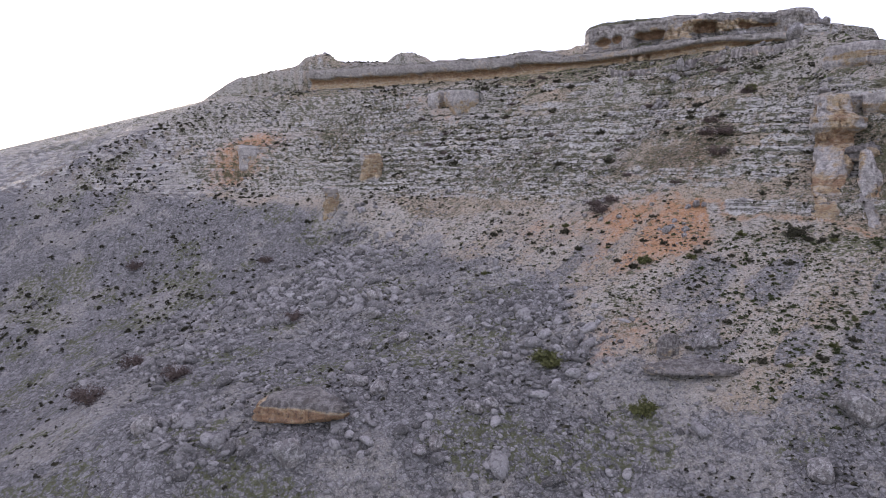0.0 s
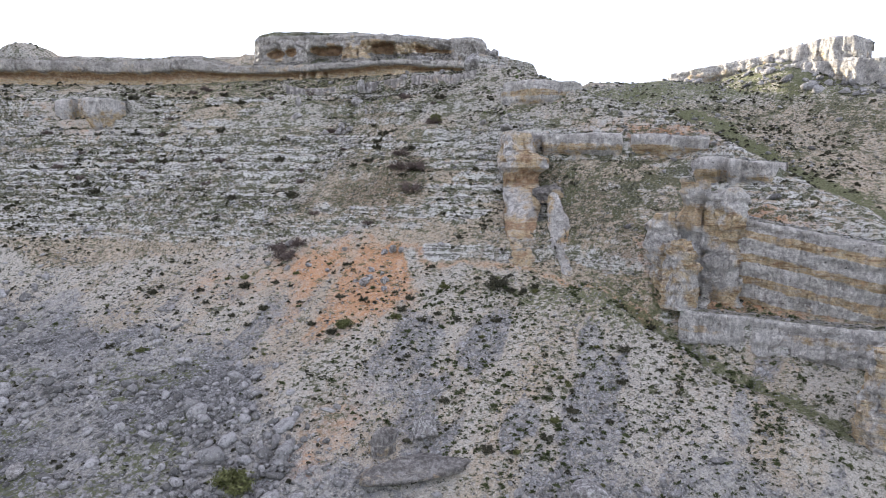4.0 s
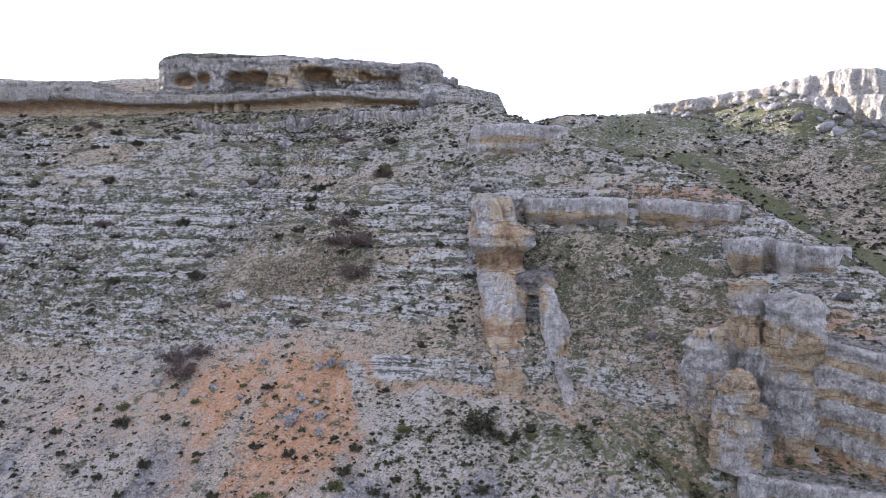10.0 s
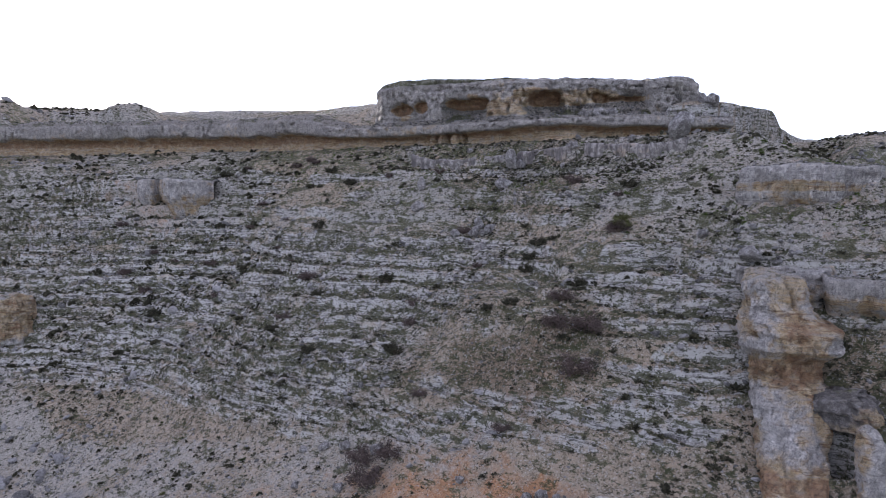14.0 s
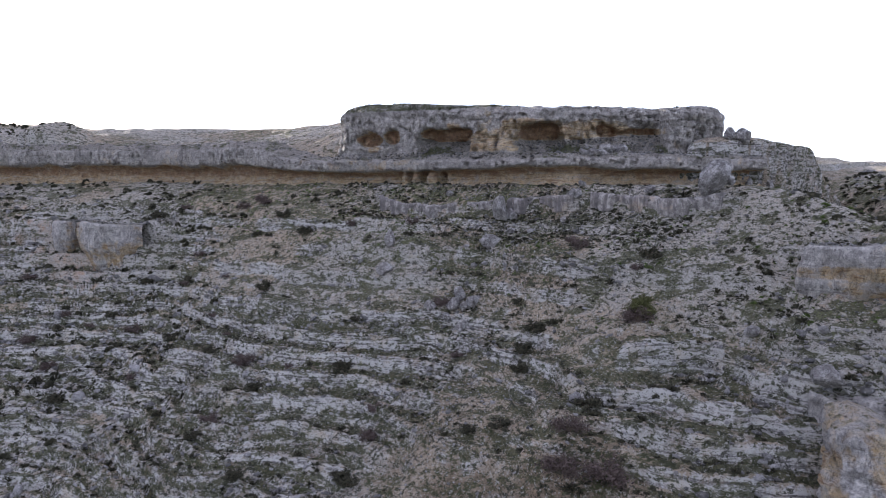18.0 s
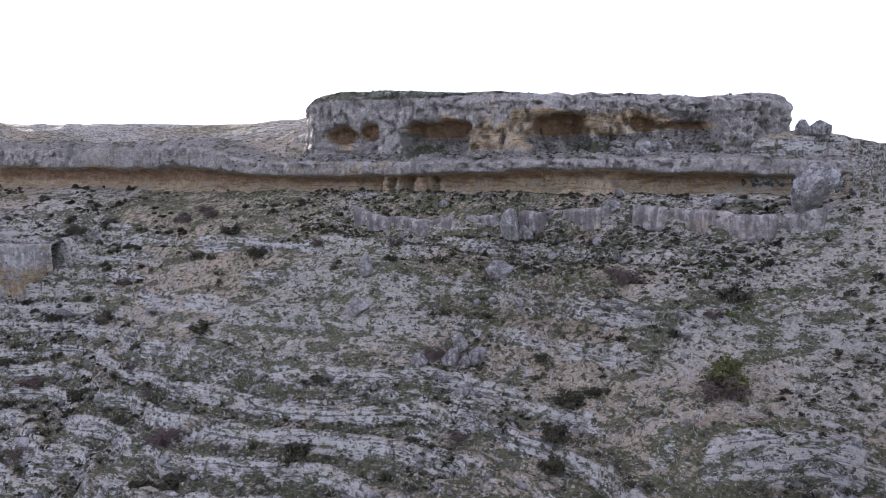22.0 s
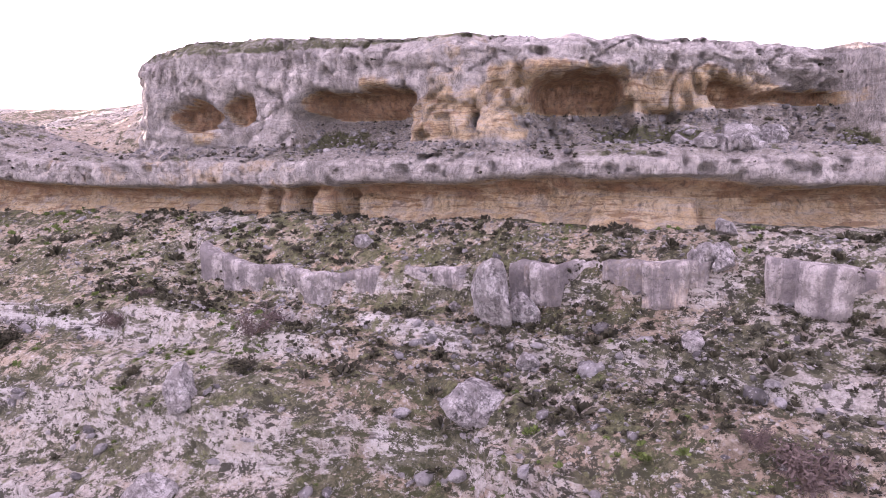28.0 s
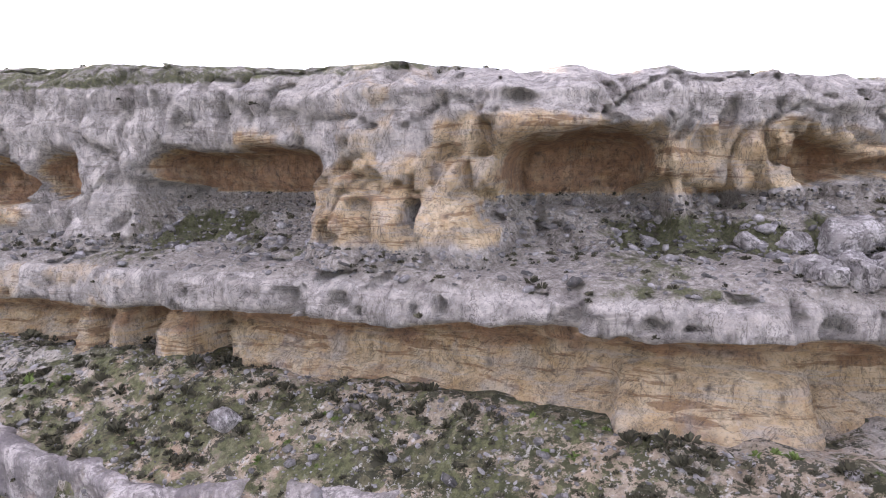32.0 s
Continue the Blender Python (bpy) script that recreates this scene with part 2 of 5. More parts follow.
def cliff_material(name="limestone_cliff", pale=(0.86, 0.81, 0.745), dark=(0.60, 0.56, 0.515)):
    """Limestone cliff with warm ochre where it is hollowed out."""
    n = Nodes(name, 0.9)
    rock, green, ochre, soil = n.masks()
    stone = limestone(n, pale, dark, 0.2, 0.3, 0.2)
    stone = n.mix(n.ramp(n.noise(0.35, 6, rough=0.72), 0.56, 0.64, 0.0, 0.25), stone, (0.22, 0.195, 0.175))
    warm = n.mix(n.ramp(n.noise(0.7, 5, rough=0.7), 0.35, 0.65), (0.60, 0.42, 0.225), (0.78, 0.64, 0.43))
    seam = n.noise(1.0, 4, n.scaled(0.22, 0.22, 1.9), 0.7, 0.6)
    warm = n.mix(n.ramp(seam, 0.55, 0.59, 0.0, 0.75), warm, (0.33, 0.19, 0.10))
    stone = n.mix(n.ramp(seam, 0.57, 0.60, 0.0, 0.3), stone, (0.17, 0.14, 0.11))
    stone = n.mix(n.ramp(seam, 0.45, 0.38, 0.0, 0.35), stone, (0.62, 0.56, 0.48))
    warm = n.mix(n.ramp(seam, 0.46, 0.38, 0.0, 0.6), warm, (0.58, 0.52, 0.44))
    warm = n.mix(n.ramp(n.math("ADD", ochre, n.ramp(n.noise(0.6, 5), 0.3, 0.7, -0.15, 0.15)), 0.78, 1.0, 0.0, 0.85), warm, n.mix(n.ramp(n.noise(1.1, 5, rough=0.7), 0.4, 0.65), (0.50, 0.29, 0.16), (0.30, 0.165, 0.10)))
    warm = n.mix(n.ramp(n.noise(2.2, 6, rough=0.75), 0.55, 0.66, 0.0, 0.6), warm, (0.17, 0.125, 0.085))
    c = n.mix(n.ramp(n.math("ADD", ochre, n.ramp(n.noise(0.45, 5, warp=0.5), 0.3, 0.7, -0.3, 0.3)), 0.35, 0.7), stone, warm)
    grit = n.noise(3.2, 6, rough=0.75)
    rubble = n.mix(n.ramp(grit, 0.36, 0.66), (0.24, 0.21, 0.17), (0.60, 0.555, 0.49))
    c = n.mix(n.ramp(n.math("ADD", soil, n.ramp(grit, 0.3, 0.7, -0.3, 0.3)), 0.35, 0.65), c, rubble)
    grass = n.mix(n.ramp(grit, 0.35, 0.65), (0.05, 0.06, 0.02), (0.15, 0.16, 0.06))
    c = n.mix(n.ramp(n.math("ADD", green, n.ramp(n.noise(0.9, 6, rough=0.7), 0.3, 0.7, -0.45, 0.45)), 0.4, 0.75, 0.0, 0.9), c, grass)
    # small pits: shade the bump lacks under an even sky, put into the colour
    c = n.mix(n.ramp(n.noise(2.6, 5, rough=0.7, warp=0.5), 0.60, 0.635, 0.0, 0.4), c, (0.11, 0.09, 0.08))
    c = n.mix(n.ramp(n.noise(0.8, 7, n.scaled(1.0, 1.0, 0.8), 0.75), 0.585, 0.62, 0.0, 0.25), c, (0.15, 0.125, 0.115))
    # round holes, the shade inside them put into the colour
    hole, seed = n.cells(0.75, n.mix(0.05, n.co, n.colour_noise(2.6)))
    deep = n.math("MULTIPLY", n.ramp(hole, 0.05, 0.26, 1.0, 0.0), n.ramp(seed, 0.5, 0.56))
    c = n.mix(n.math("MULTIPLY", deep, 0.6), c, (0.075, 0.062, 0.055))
    # upright grooves and thin cracks, their shade put into the colour too
    groove = n.noise(1.0, 6, n.scaled(2.4, 2.4, 0.35), 0.75)
    c = n.mix(n.ramp(groove, 0.57, 0.61, 0.0, 0.35), c, (0.17, 0.15, 0.135))
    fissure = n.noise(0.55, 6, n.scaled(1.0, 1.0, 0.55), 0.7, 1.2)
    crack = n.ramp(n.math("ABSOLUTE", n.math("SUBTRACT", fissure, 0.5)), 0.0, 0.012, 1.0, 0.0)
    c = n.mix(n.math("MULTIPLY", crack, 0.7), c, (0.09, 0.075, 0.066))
    c = n.mix(n.ramp(n.noise(7.0, 5, rough=0.8), 0.57, 0.61, 0.0, 0.4), c, (0.2, 0.175, 0.155))
    pits, _ = n.cells(0.9, n.scaled(1.0, 1.0, 0.7))
    fine = n.noise(2.5, 7, rough=0.7)
    n.bump(n.math("ADD", n.math("ADD", n.math("MULTIPLY", fine, 1.6), n.math("MULTIPLY", n.noise(7.0, 5, rough=0.8), 0.6)), n.math("SUBTRACT", n.ramp(pits, 0.05, 0.3, -0.6, 0.0), n.math("ADD", n.math("MULTIPLY", deep, 0.8), n.math("ADD", n.math("MULTIPLY", crack, 0.5), n.ramp(groove, 0.5, 0.62, 0.0, 0.7))))), 1.0, 0.7)
    return n.done(c)


def streaked_material():
    """Limestone wall with dark runs of water down it."""
    n = Nodes("streaked_limestone", 0.92)
    rock, green, ochre, soil = n.masks()
    c = limestone(n, (0.40, 0.37, 0.34), (0.19, 0.175, 0.16), 0.15, 0.7)
    c = n.mix(n.ramp(n.math("ADD", ochre, n.ramp(n.noise(0.45, 5, warp=0.5), 0.3, 0.7, -0.3, 0.3)), 0.3, 0.7, 0.0, 0.8), c, n.mix(n.ramp(n.noise(0.8, 5), 0.4, 0.6), (0.42, 0.29, 0.18), (0.56, 0.46, 0.34)))
    run = n.noise(1.0, 5, n.scaled(0.55, 0.55, 0.07), 0.7, 0.4)
    c = n.mix(n.ramp(run, 0.46, 0.56, 0.0, 0.75), c, (0.12, 0.107, 0.103))
    c = n.mix(n.ramp(n.math("ADD", soil, n.ramp(n.noise(2.0, 5), 0.3, 0.7, -0.3, 0.3)), 0.4, 0.7, 0.0, 0.8), c, (0.20, 0.17, 0.13))
    c = n.mix(n.ramp(n.math("ADD", green, n.ramp(n.noise(0.9, 6, rough=0.7), 0.3, 0.7, -0.45, 0.45)), 0.4, 0.75, 0.0, 0.9), c, (0.08, 0.085, 0.04))
    n.bump(n.math("ADD", n.noise(2.5, 7, rough=0.7), run), 1.0, 0.4)
    return n.done(c)


def boulder_material():
    n = Nodes("grey_boulder", 0.9)
    c = limestone(n, (0.50, 0.48, 0.455), (0.2, 0.188, 0.178), streaks=0)
    c = n.mix(n.ramp(n.chance(), 0.0, 1.0, 0.0, 0.3), c, (0.40, 0.37, 0.33))
    fissure = n.noise(0.7, 6, rough=0.7, warp=1.0)
    crack = n.ramp(n.math("ABSOLUTE", n.math("SUBTRACT", fissure, 0.5)), 0.0, 0.02, 1.0, 0.0)
    c = n.mix(n.math("MULTIPLY", crack, 0.7), c, (0.06, 0.055, 0.05))
    c = n.mix(n.ramp(n.noise(6.0, 5, rough=0.8), 0.55, 0.63, 0.0, 0.55), c, (0.11, 0.10, 0.095))
    n.bump(n.math("ADD", n.noise(1.6, 8, rough=0.75), n.math("SUBTRACT", n.ramp(n.cells(1.8)[0], 0.05, 0.3, -0.4, 0.0), n.math("MULTIPLY", crack, 0.5))), 1.0, 0.7)
    return n.done(c)


def scree_material():
    n = Nodes("scree_stone", 0.95)
    tone = n.island()
    c = n.mix(tone, (0.075, 0.073, 0.07), (0.36, 0.347, 0.335))
    c = n.mix(n.ramp(n.noise(2.5, 5), 0.4, 0.7, 0.0, 0.5), c, (0.22, 0.20, 0.17))
    c = n.mix(n.ramp(n.noise(1.3, 6, rough=0.75), 0.5, 0.6, 0.0, 0.6), c, (0.06, 0.058, 0.055))
    c = n.mix(n.ramp(n.noise(2.8, 5, rough=0.75), 0.56, 0.63, 0.0, 0.6), c, (0.46, 0.445, 0.43))
    n.bump(n.noise(2.2, 7, rough=0.75), 1.0, 0.5)
    return n.done(c)


def leaf_material(name, low, high):
    n = Nodes(name, 0.8)
    c = n.mix(n.island(), low, high)
    c = n.mix(n.ramp(n.noise(1.0, 3), 0.35, 0.65, 0.0, 0.5), c, low)
    return n.done(c)


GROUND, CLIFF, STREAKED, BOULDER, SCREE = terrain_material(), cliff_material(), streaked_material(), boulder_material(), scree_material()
TUFT_DARK = leaf_material("dark_thorny_scrub", (0.022, 0.022, 0.014), (0.09, 0.082, 0.052))
TUFT_GREEN = leaf_material("green_herbs", (0.05, 0.075, 0.02), (0.13, 0.17, 0.05))
TUFT_OLIVE = leaf_material("grey_green_tuft", (0.025, 0.033, 0.013), (0.10, 0.11, 0.048))

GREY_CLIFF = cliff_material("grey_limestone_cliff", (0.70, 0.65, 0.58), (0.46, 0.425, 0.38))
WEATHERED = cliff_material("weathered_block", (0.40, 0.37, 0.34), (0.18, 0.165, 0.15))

# ---- noise and plan ----
LATTICE = np.random.RandomState(7).rand(64, 64, 64).astype(np.float32)


def noise3(x, y, z):
    """Smooth value noise, 0 to 1."""
    xi, yi, zi = np.floor(x), np.floor(y), np.floor(z)
    fx, fy, fz = x - xi, y - yi, z - zi
    fx, fy, fz = fx * fx * (3 - 2 * fx), fy * fy * (3 - 2 * fy), fz * fz * (3 - 2 * fz)
    i, j, k = xi.astype(np.int64) & 63, yi.astype(np.int64) & 63, zi.astype(np.int64) & 63
    i1, j1, k1 = (i + 1) & 63, (j + 1) & 63, (k + 1) & 63
    L = LATTICE
    c0 = (L[i, j, k] * (1 - fx) + L[i1, j, k] * fx) * (1 - fy) + (L[i, j1, k] * (1 - fx) + L[i1, j1, k] * fx) * fy
    c1 = (L[i, j, k1] * (1 - fx) + L[i1, j, k1] * fx) * (1 - fy) + (L[i, j1, k1] * (1 - fx) + L[i1, j1, k1] * fx) * fy
    return c0 * (1 - fz) + c1 * fz


def fbm(x, y, z, size, octaves=4, gain=0.5):
    """Layered noise about 0, its largest waves of the given size in metres."""
    x, y, z = np.broadcast_arrays(np.asarray(x, float), np.asarray(y, float), np.asarray(z, float))
    out, amp, s = 0.0, 1.0, 1.0 / size
    for o in range(octaves):
        out = out + amp * (noise3(x * s + 17.3 * o, y * s + 5.1 * o, z * s + 9.7 * o) - 0.5)
        amp, s = amp * gain, s * 2.03
    return out


def ridged(x, y, z, size, octaves=4, gain=0.55):
    """Sharp-crested noise, 0 to about 1."""
    x, y, z = np.broadcast_arrays(np.asarray(x, float), np.asarray(y, float), np.asarray(z, float))
    out, amp, s, total = 0.0, 1.0, 1.0 / size, 0.0
    for o in range(octaves):
        out = out + amp * (1 - np.abs(2 * noise3(x * s + 31.3 * o, y * s + 15.1 * o, z * s + 4.7 * o) - 1))
        amp, s, total = amp * gain, s * 2.1, total + amp
    return out / total


def smooth(t, lo=0.0, hi=1.0):
    t = np.clip((t - lo) / (hi - lo), 0, 1)
    return t * t * (3 - 2 * t)


def curve(knots, values, sigma=9.0):
    """A rounded line through knots, as a function."""
    s = np.arange(knots[0] - 60, knots[-1] + 60, 1.0)
    v = np.interp(s, knots, values)
    k = np.exp(-0.5 * (np.arange(-30, 31) / sigma) ** 2)
    v = np.convolve(np.pad(v, 30, mode="edge"), k / k.sum(), mode="valid")
    return lambda a: np.interp(a, s, v)


def blob(A, B, a, b, ra, rb):
    return np.exp(-(((A - a) / ra) ** 2 + ((B - b) / rb) ** 2))


# The hillside runs along a (to the left, seen from the valley) and rises along b.
MID, ALONG, UPHILL = np.array([100.0, 260.0]), np.array([-0.62, 0.7846]), np.array([0.7846, 0.62])


def plan(a, b):
    """From hillside to world."""
    return MID[0] + a * ALONG[0] + b * UPHILL[0], MID[1] + a * ALONG[1] + b * UPHILL[1]


def hill(x, y):
    """From world to hillside."""
    return (x - MID[0]) * ALONG[0] + (y - MID[1]) * ALONG[1], (x - MID[0]) * UPHILL[0] + (y - MID[1]) * UPHILL[1]


KNOTS = (-220, -160, -120, -90, -60, -30, 0, 30, 60, 90, 120, 170, 260)
# contour lines: height, and how far uphill the line lies at each knot
CONTOURS = {
    8: (-62, -91, -108, -119, -136, -188, -212, -207, -188, -171, -176, -205, -275),
    20: (-52, -77, -94, -106, -116, -135, -138, -158, -147, -138, -153, -190, -255),
    34: (-42, -59, -74, -80, -83, -91, -90, -105, -98, -101, -132, -170, -230),
    48: (-33, -42, -49, -56, -56, -62, -60, -67, -70, -88, -112, -147, -205),
    60: (-26, -32, -37, -44, -44, -46, -48, -57, -56, -65, -82, -122, -180),
    76: (-18, -23, -25, -14, -25, -34, -34, -30, -32, -37, -55, -96, -150),
    86: (-14, -14, -12, -6, -16, -10, -8, -16, -18, -30, -44, -76, -128),
    96: (-8, -5, -2, 0, -1, 2, 1, -5, -6, -21, -28, -54, -105),
    104: (-4, 2, 5, 7, 8, 9, 11, 13, 6, -3, -8, -34, -87),
    107.5: (-2, 5, 8, 10, 13, 14, 16, 17, 12, 5, 2, -24, -78),
}
LEVELS = np.array([-30.0, -10.0] + list(CONTOURS))
LINES = [curve(KNOTS, v) for v in CONTOURS.values()]
RIM = curve((-60, -30, -26, -14, -4, 4, 10, 18, 43, 56, 66, 95, 128, 170, 260), (230, 63, 53, 38, 28.5, 23.5, 20, 18.5, 15.5, 14, 10.5, 3.5, -1.5, -26.5, -80.5), 2.5)
# the mesa's edge, from its far right end round the front to the left end
MESA_EDGE = ((0, 86), (-6, 68), (-12, 49), (-4, 41), (8, 31), (17, 27.5), (23, 23.5), (34, 21.5), (49, 19.5), (65, 16), (73, 15.5), (79.5, 22), (82, 32), (79, 43), (70, 54), (56, 60))
MESA = curve([p[0] for p in MESA_EDGE[2:13]], [p[1] for p in MESA_EDGE[2:13]], 1.0)
TOP = curve((-20, 0, 20, 43, 67, 73, 78, 84), (124.8, 125.0, 125.1, 126.2, 127.4, 126.6, 124.0, 121.5), 1.5)
NOSE = curve((-260, -200, -170, -140, -115, -100, -70, -56, -43, -26, 0), (15, 30, 45, 62, 77, 84, 95, 101, 106, 116, 150), 5.0)
# ledges of harder rock: level, its tilt along a, height of the step, how far it flattens the slope, from a to a
LEDGES = (
    (93.0, 0.0, 2.6, 6.0, -40, 62), (94.5, 0.0, 5.0, 9.0, 100, 150), (98.0, 0.0, 1.6, 4.0, 30, 140), (88.5, 0.0, 1.5, 4.0, -10, 130), (81.5, 0.0, 2.0, 5.0, 20, 150),
    (69.5, 0.0, 1.8, 4.5, -10, 150), (60.5, 0.0, 1.8, 4.0, -70, 150), (50.0, 0.0, 3.2, 6.0, -100, -34), (79.5, 0.0, 4.0, 9.0, -118, -60), (71.5, 0.0, 3.0, 8.0, -135, -92),
    (97.0, 0.0, 4.5, 8.0, -62, -36), (83.0, 0.0, 3.0, 7.0, -60, -15), (52.0, 0.0, 15.0, 20.0, -175, -99), (36.0, 0.0, 8.0, 12.0, -175, -108), (63.0, 0.0, 13.0, 20.0, 158, 190), (100.5, 0.0, 1.8, 4.0, -34, 45),
)
BAND = curve((-29, -15, 1, 11, 22, 29, 36, 53, 57), (12, 11, 13, 12.5, 12, 11, 8.5, 7, 10), 1.5)
# hollows and swells: a, b, how wide, how high
SWELLS = ((18, -38, 14, -6.0), (19, -20, 10, -3.5), (20, -4, 8, -4.0), (1, -3, 8, 4.5), (-7, -27, 10, -3.0), (-32, -13, 9, -4.0), (-65, -13, 8, -4.0), (-58, -36, 9, -5.0), (-75, -51, 7, -7.5), (-62, -53, 6, 1.0), (-52, -28, 8, -3.0), (89, -27, 14, -5.0), (-18, -95, 16, -3.5), (-97, -79, 16, -4.5), (-30, -121, 18, -3.0))


def heights(a, b):
    """Heights over a grid of rows a and columns b, with the rock mask."""
    lines = np.stack([f(a) for f in LINES], 1)
    lines = np.maximum.accumulate(lines + np.arange(lines.shape[1]) * 0.0, axis=1)
    first = lines[:, :1]
    lines = np.concatenate([first - 260, first - 42, lines], 1)
    z = np.stack([np.interp(b, row, LEVELS) for row in lines])
    A, B = np.meshgrid(a, b, indexing="ij")
    X, Y = plan(A, B)
    wob = fbm(X, Y, 0, 45, 4) * 7.0
    z = z + wob * smooth(z, 2, 30) * 0.6 * (1 - smooth(z, 100, 106))
    # broad hollows and swells of the slope
    for ca, cb, wide, up in SWELLS:
        z = z + up * blob(A, B, ca, cb, wide, wide)
    # gully between the fan and the lower rock wall
    trench = B - np.interp(A, (-160, -116, -100, -86), (-86, -70, -63, -57)) + fbm(X, Y, 9, 10, 3) * 2
    z = z - 6.0 * np.exp(-((trench / 3.5) ** 2)) * smooth(A, -82, -94) - 5.0 * smooth(trench, -1, 3) * (1 - smooth(B, -62, -59)) * smooth(A, -90, -104)
    # hollows and ribs that run down the slope
    z = z + fbm(A, B * 0.22, 3.0, 16, 4) * 3.4 * smooth(z, 44, 56) * (1 - smooth(z, 98, 104))
    rock, tread = np.zeros_like(z), np.zeros_like(z)
    bedz = z + fbm(X, Y, 8, 40, 3) * 1.4 + fbm(X, Y, 4, 10, 3) * 1.1
    # thin beds, broken up along the slope
    bedded = smooth(z, 47, 55) * (1 - 0.72 * smooth(z, 80, 88) * smooth(A, -45, -30) * (1 - smooth(A, 70, 100))) * (1 - smooth(z, 99, 103)) * (1 - 0.5 * smooth(blob(A, B, -19, -40, 16, 11), 0.3, 0.6)) * (1 - 0.4 * smooth(A, -106, -98) * (1 - smooth(A, -58, -46)) * smooth(z, 51, 54) * (1 - smooth(z, 78, 82))) * smooth(fbm(A * 0.45, B * 0.1, bedz * 1.6, 14, 5, 0.6) + 0.24 * smooth(A, -5, 35), -0.22, 0.06)
    for thick, shift in ((3.1, 0.0), (1.5, 0.6)):
        f = (bedz / thick + shift) % 1.0
        z = z + bedded * thick * (smooth(f, 0.5, 0.76) - f) * 0.75
        rock = np.maximum(rock, 0.95 * bedded * np.exp(-(((f - 0.62) / 0.15) ** 2)))
        tread = np.maximum(tread, bedded * np.exp(-(((f - 0.2) / 0.2) ** 2)))
    for n, (z0, tilt, step, flat, lo, hi) in enumerate(LEDGES):
        z0 = z0 + tilt * (A - 12)
        there = smooth(A, lo - 6, lo + 6) * (1 - smooth(A, hi - 6, hi + 6))
        there = there * smooth(fbm(A, B * 0.3, 20.0 + 7 * n, 22, 4, 0.6), -0.22, 0.02 if step < 2.5 else -0.12)
        u = bedz - z0
        w = 0.22 + 0.1 * step
        riser = smooth(u, -w / 2, w / 2) - smooth(u, -flat, flat)
        z = z + there * step * riser
        rock = np.maximum(rock, there * np.exp(-((u / (w * 1.6)) ** 2)))
    # the drop under the streaked band
    drop = B - BAND(a)[:, None]
    z = z - 2.4 * (1 - smooth(drop, -0.2, 0.5)) * smooth(drop, -9, -1) * smooth(A, -30, -26) * (1 - smooth(A, 54, 58))
    craggy = ridged(X, Y, z * 1.4, 3.6, 4) - 0.55
    z = z + craggy * (0.35 + 1.3 * np.maximum(rock, 0.2 * smooth(z, 50, 60))) * smooth(z, 44, 52) * (1 - smooth(z, 104, 107))
    # the mouth of the rock shelter beside the pillar
    mouth = blob(X, Y, 109.8, 185.2, 3.8, 4.4)
    z = z - 15.0 * smooth(mouth, 0.4, 0.6)
    # plateau above the rim, nose on the right, the hill across the saddle
    behind = np.clip(B - RIM(a)[:, None], 0, 400)
    top = 113.4 + 4.0 * smooth(A, 78, 98) + 9.5 * smooth(behind, 3, 65) * smooth(A, 70, 95) + behind * 0.012 + fbm(X, Y, 5, 50, 4) * 5.0 * smooth(behind, 5, 30)
    for ca, cb, high, wide in ((175, -14, 7, 12), (222, -44, 8.5, 15)):
        top = top + high * (1 - smooth(np.hypot(A - ca, (B - cb) * 0.8) + fbm(X, Y, 5, 9, 3) * 5, wide * 0.25, wide * 1.15))
    top = top - 20.0 * smooth(A, 250, 420)
    top = top + 8.5 * (1 - smooth(np.hypot(A - 74, B - 30) + fbm(X, Y, 12, 8, 3) * 4, 3, 22)) * smooth(behind, 6, 14)
    block = smooth(B - MESA(a)[:, None], 13, 15) * smooth(A + 12 - 0.29 * (B - 48), 6, 9) * (1 - smooth(A, 66, 70))
    top = top + block * (TOP(a)[:, None] - 0.3 - top + fbm(X, Y, 1, 12, 4) * 0.8)
    up = smooth(B - RIM(a)[:, None], 5.5, 7.0)
    z = z * (1 - up) + top * up
    nose = NOSE(a)[:, None] + fbm(X, Y, 2, 30, 4) * 4.0 - np.clip(B - 8, 0, 200) * 0.25
    z = np.where(A < -12, -np.logaddexp(-z / 1.5, -nose / 1.5) * 1.5, z)
    away = np.hypot(A + 12, (B - 58) * 0.75) + fbm(X, Y, 14, 8, 3) * 4
    bank = 119.3 - 0.2 * away - 1.2 * np.clip(away - 17, 0, 300) - 30 * smooth(A, -10, -4)
    z = np.where(behind > 0, np.maximum(z, np.where(B - RIM(a)[:, None] > 3, bank, -50)), z)
    right = 61 + 0.48 * (B + 2.5) + 0.15 * (A + 130) - 0.9 * np.clip(A + 49, 0, 400)
    right = -np.logaddexp(-right / 4, -(111.5 + fbm(X, Y, 6, 60, 3) * 4) / 4) * 4 + fbm(X, Y, 4, 26, 4) * 3.0
    right = right - 0.35 * np.clip(-A - 190, 0, 500)
    rise = B - np.interp(A, (-160, -134, -106, -74), (56, 70, 90, 102))
    right = right + 12.0 * smooth(rise, -34, -2) * smooth(A, -95, -125) * (1 - smooth(rise, 6, 30))
    z = np.logaddexp(z / 1.5, right / 1.5) * 1.5
    z = z + fbm(X, Y, z * 0.6, 3.4, 4, 0.6) * (0.6 + 0.9 * rock)
    z = z + fbm(X, Y, 0, 0.9, 2) * 0.3
    return z, rock, tread


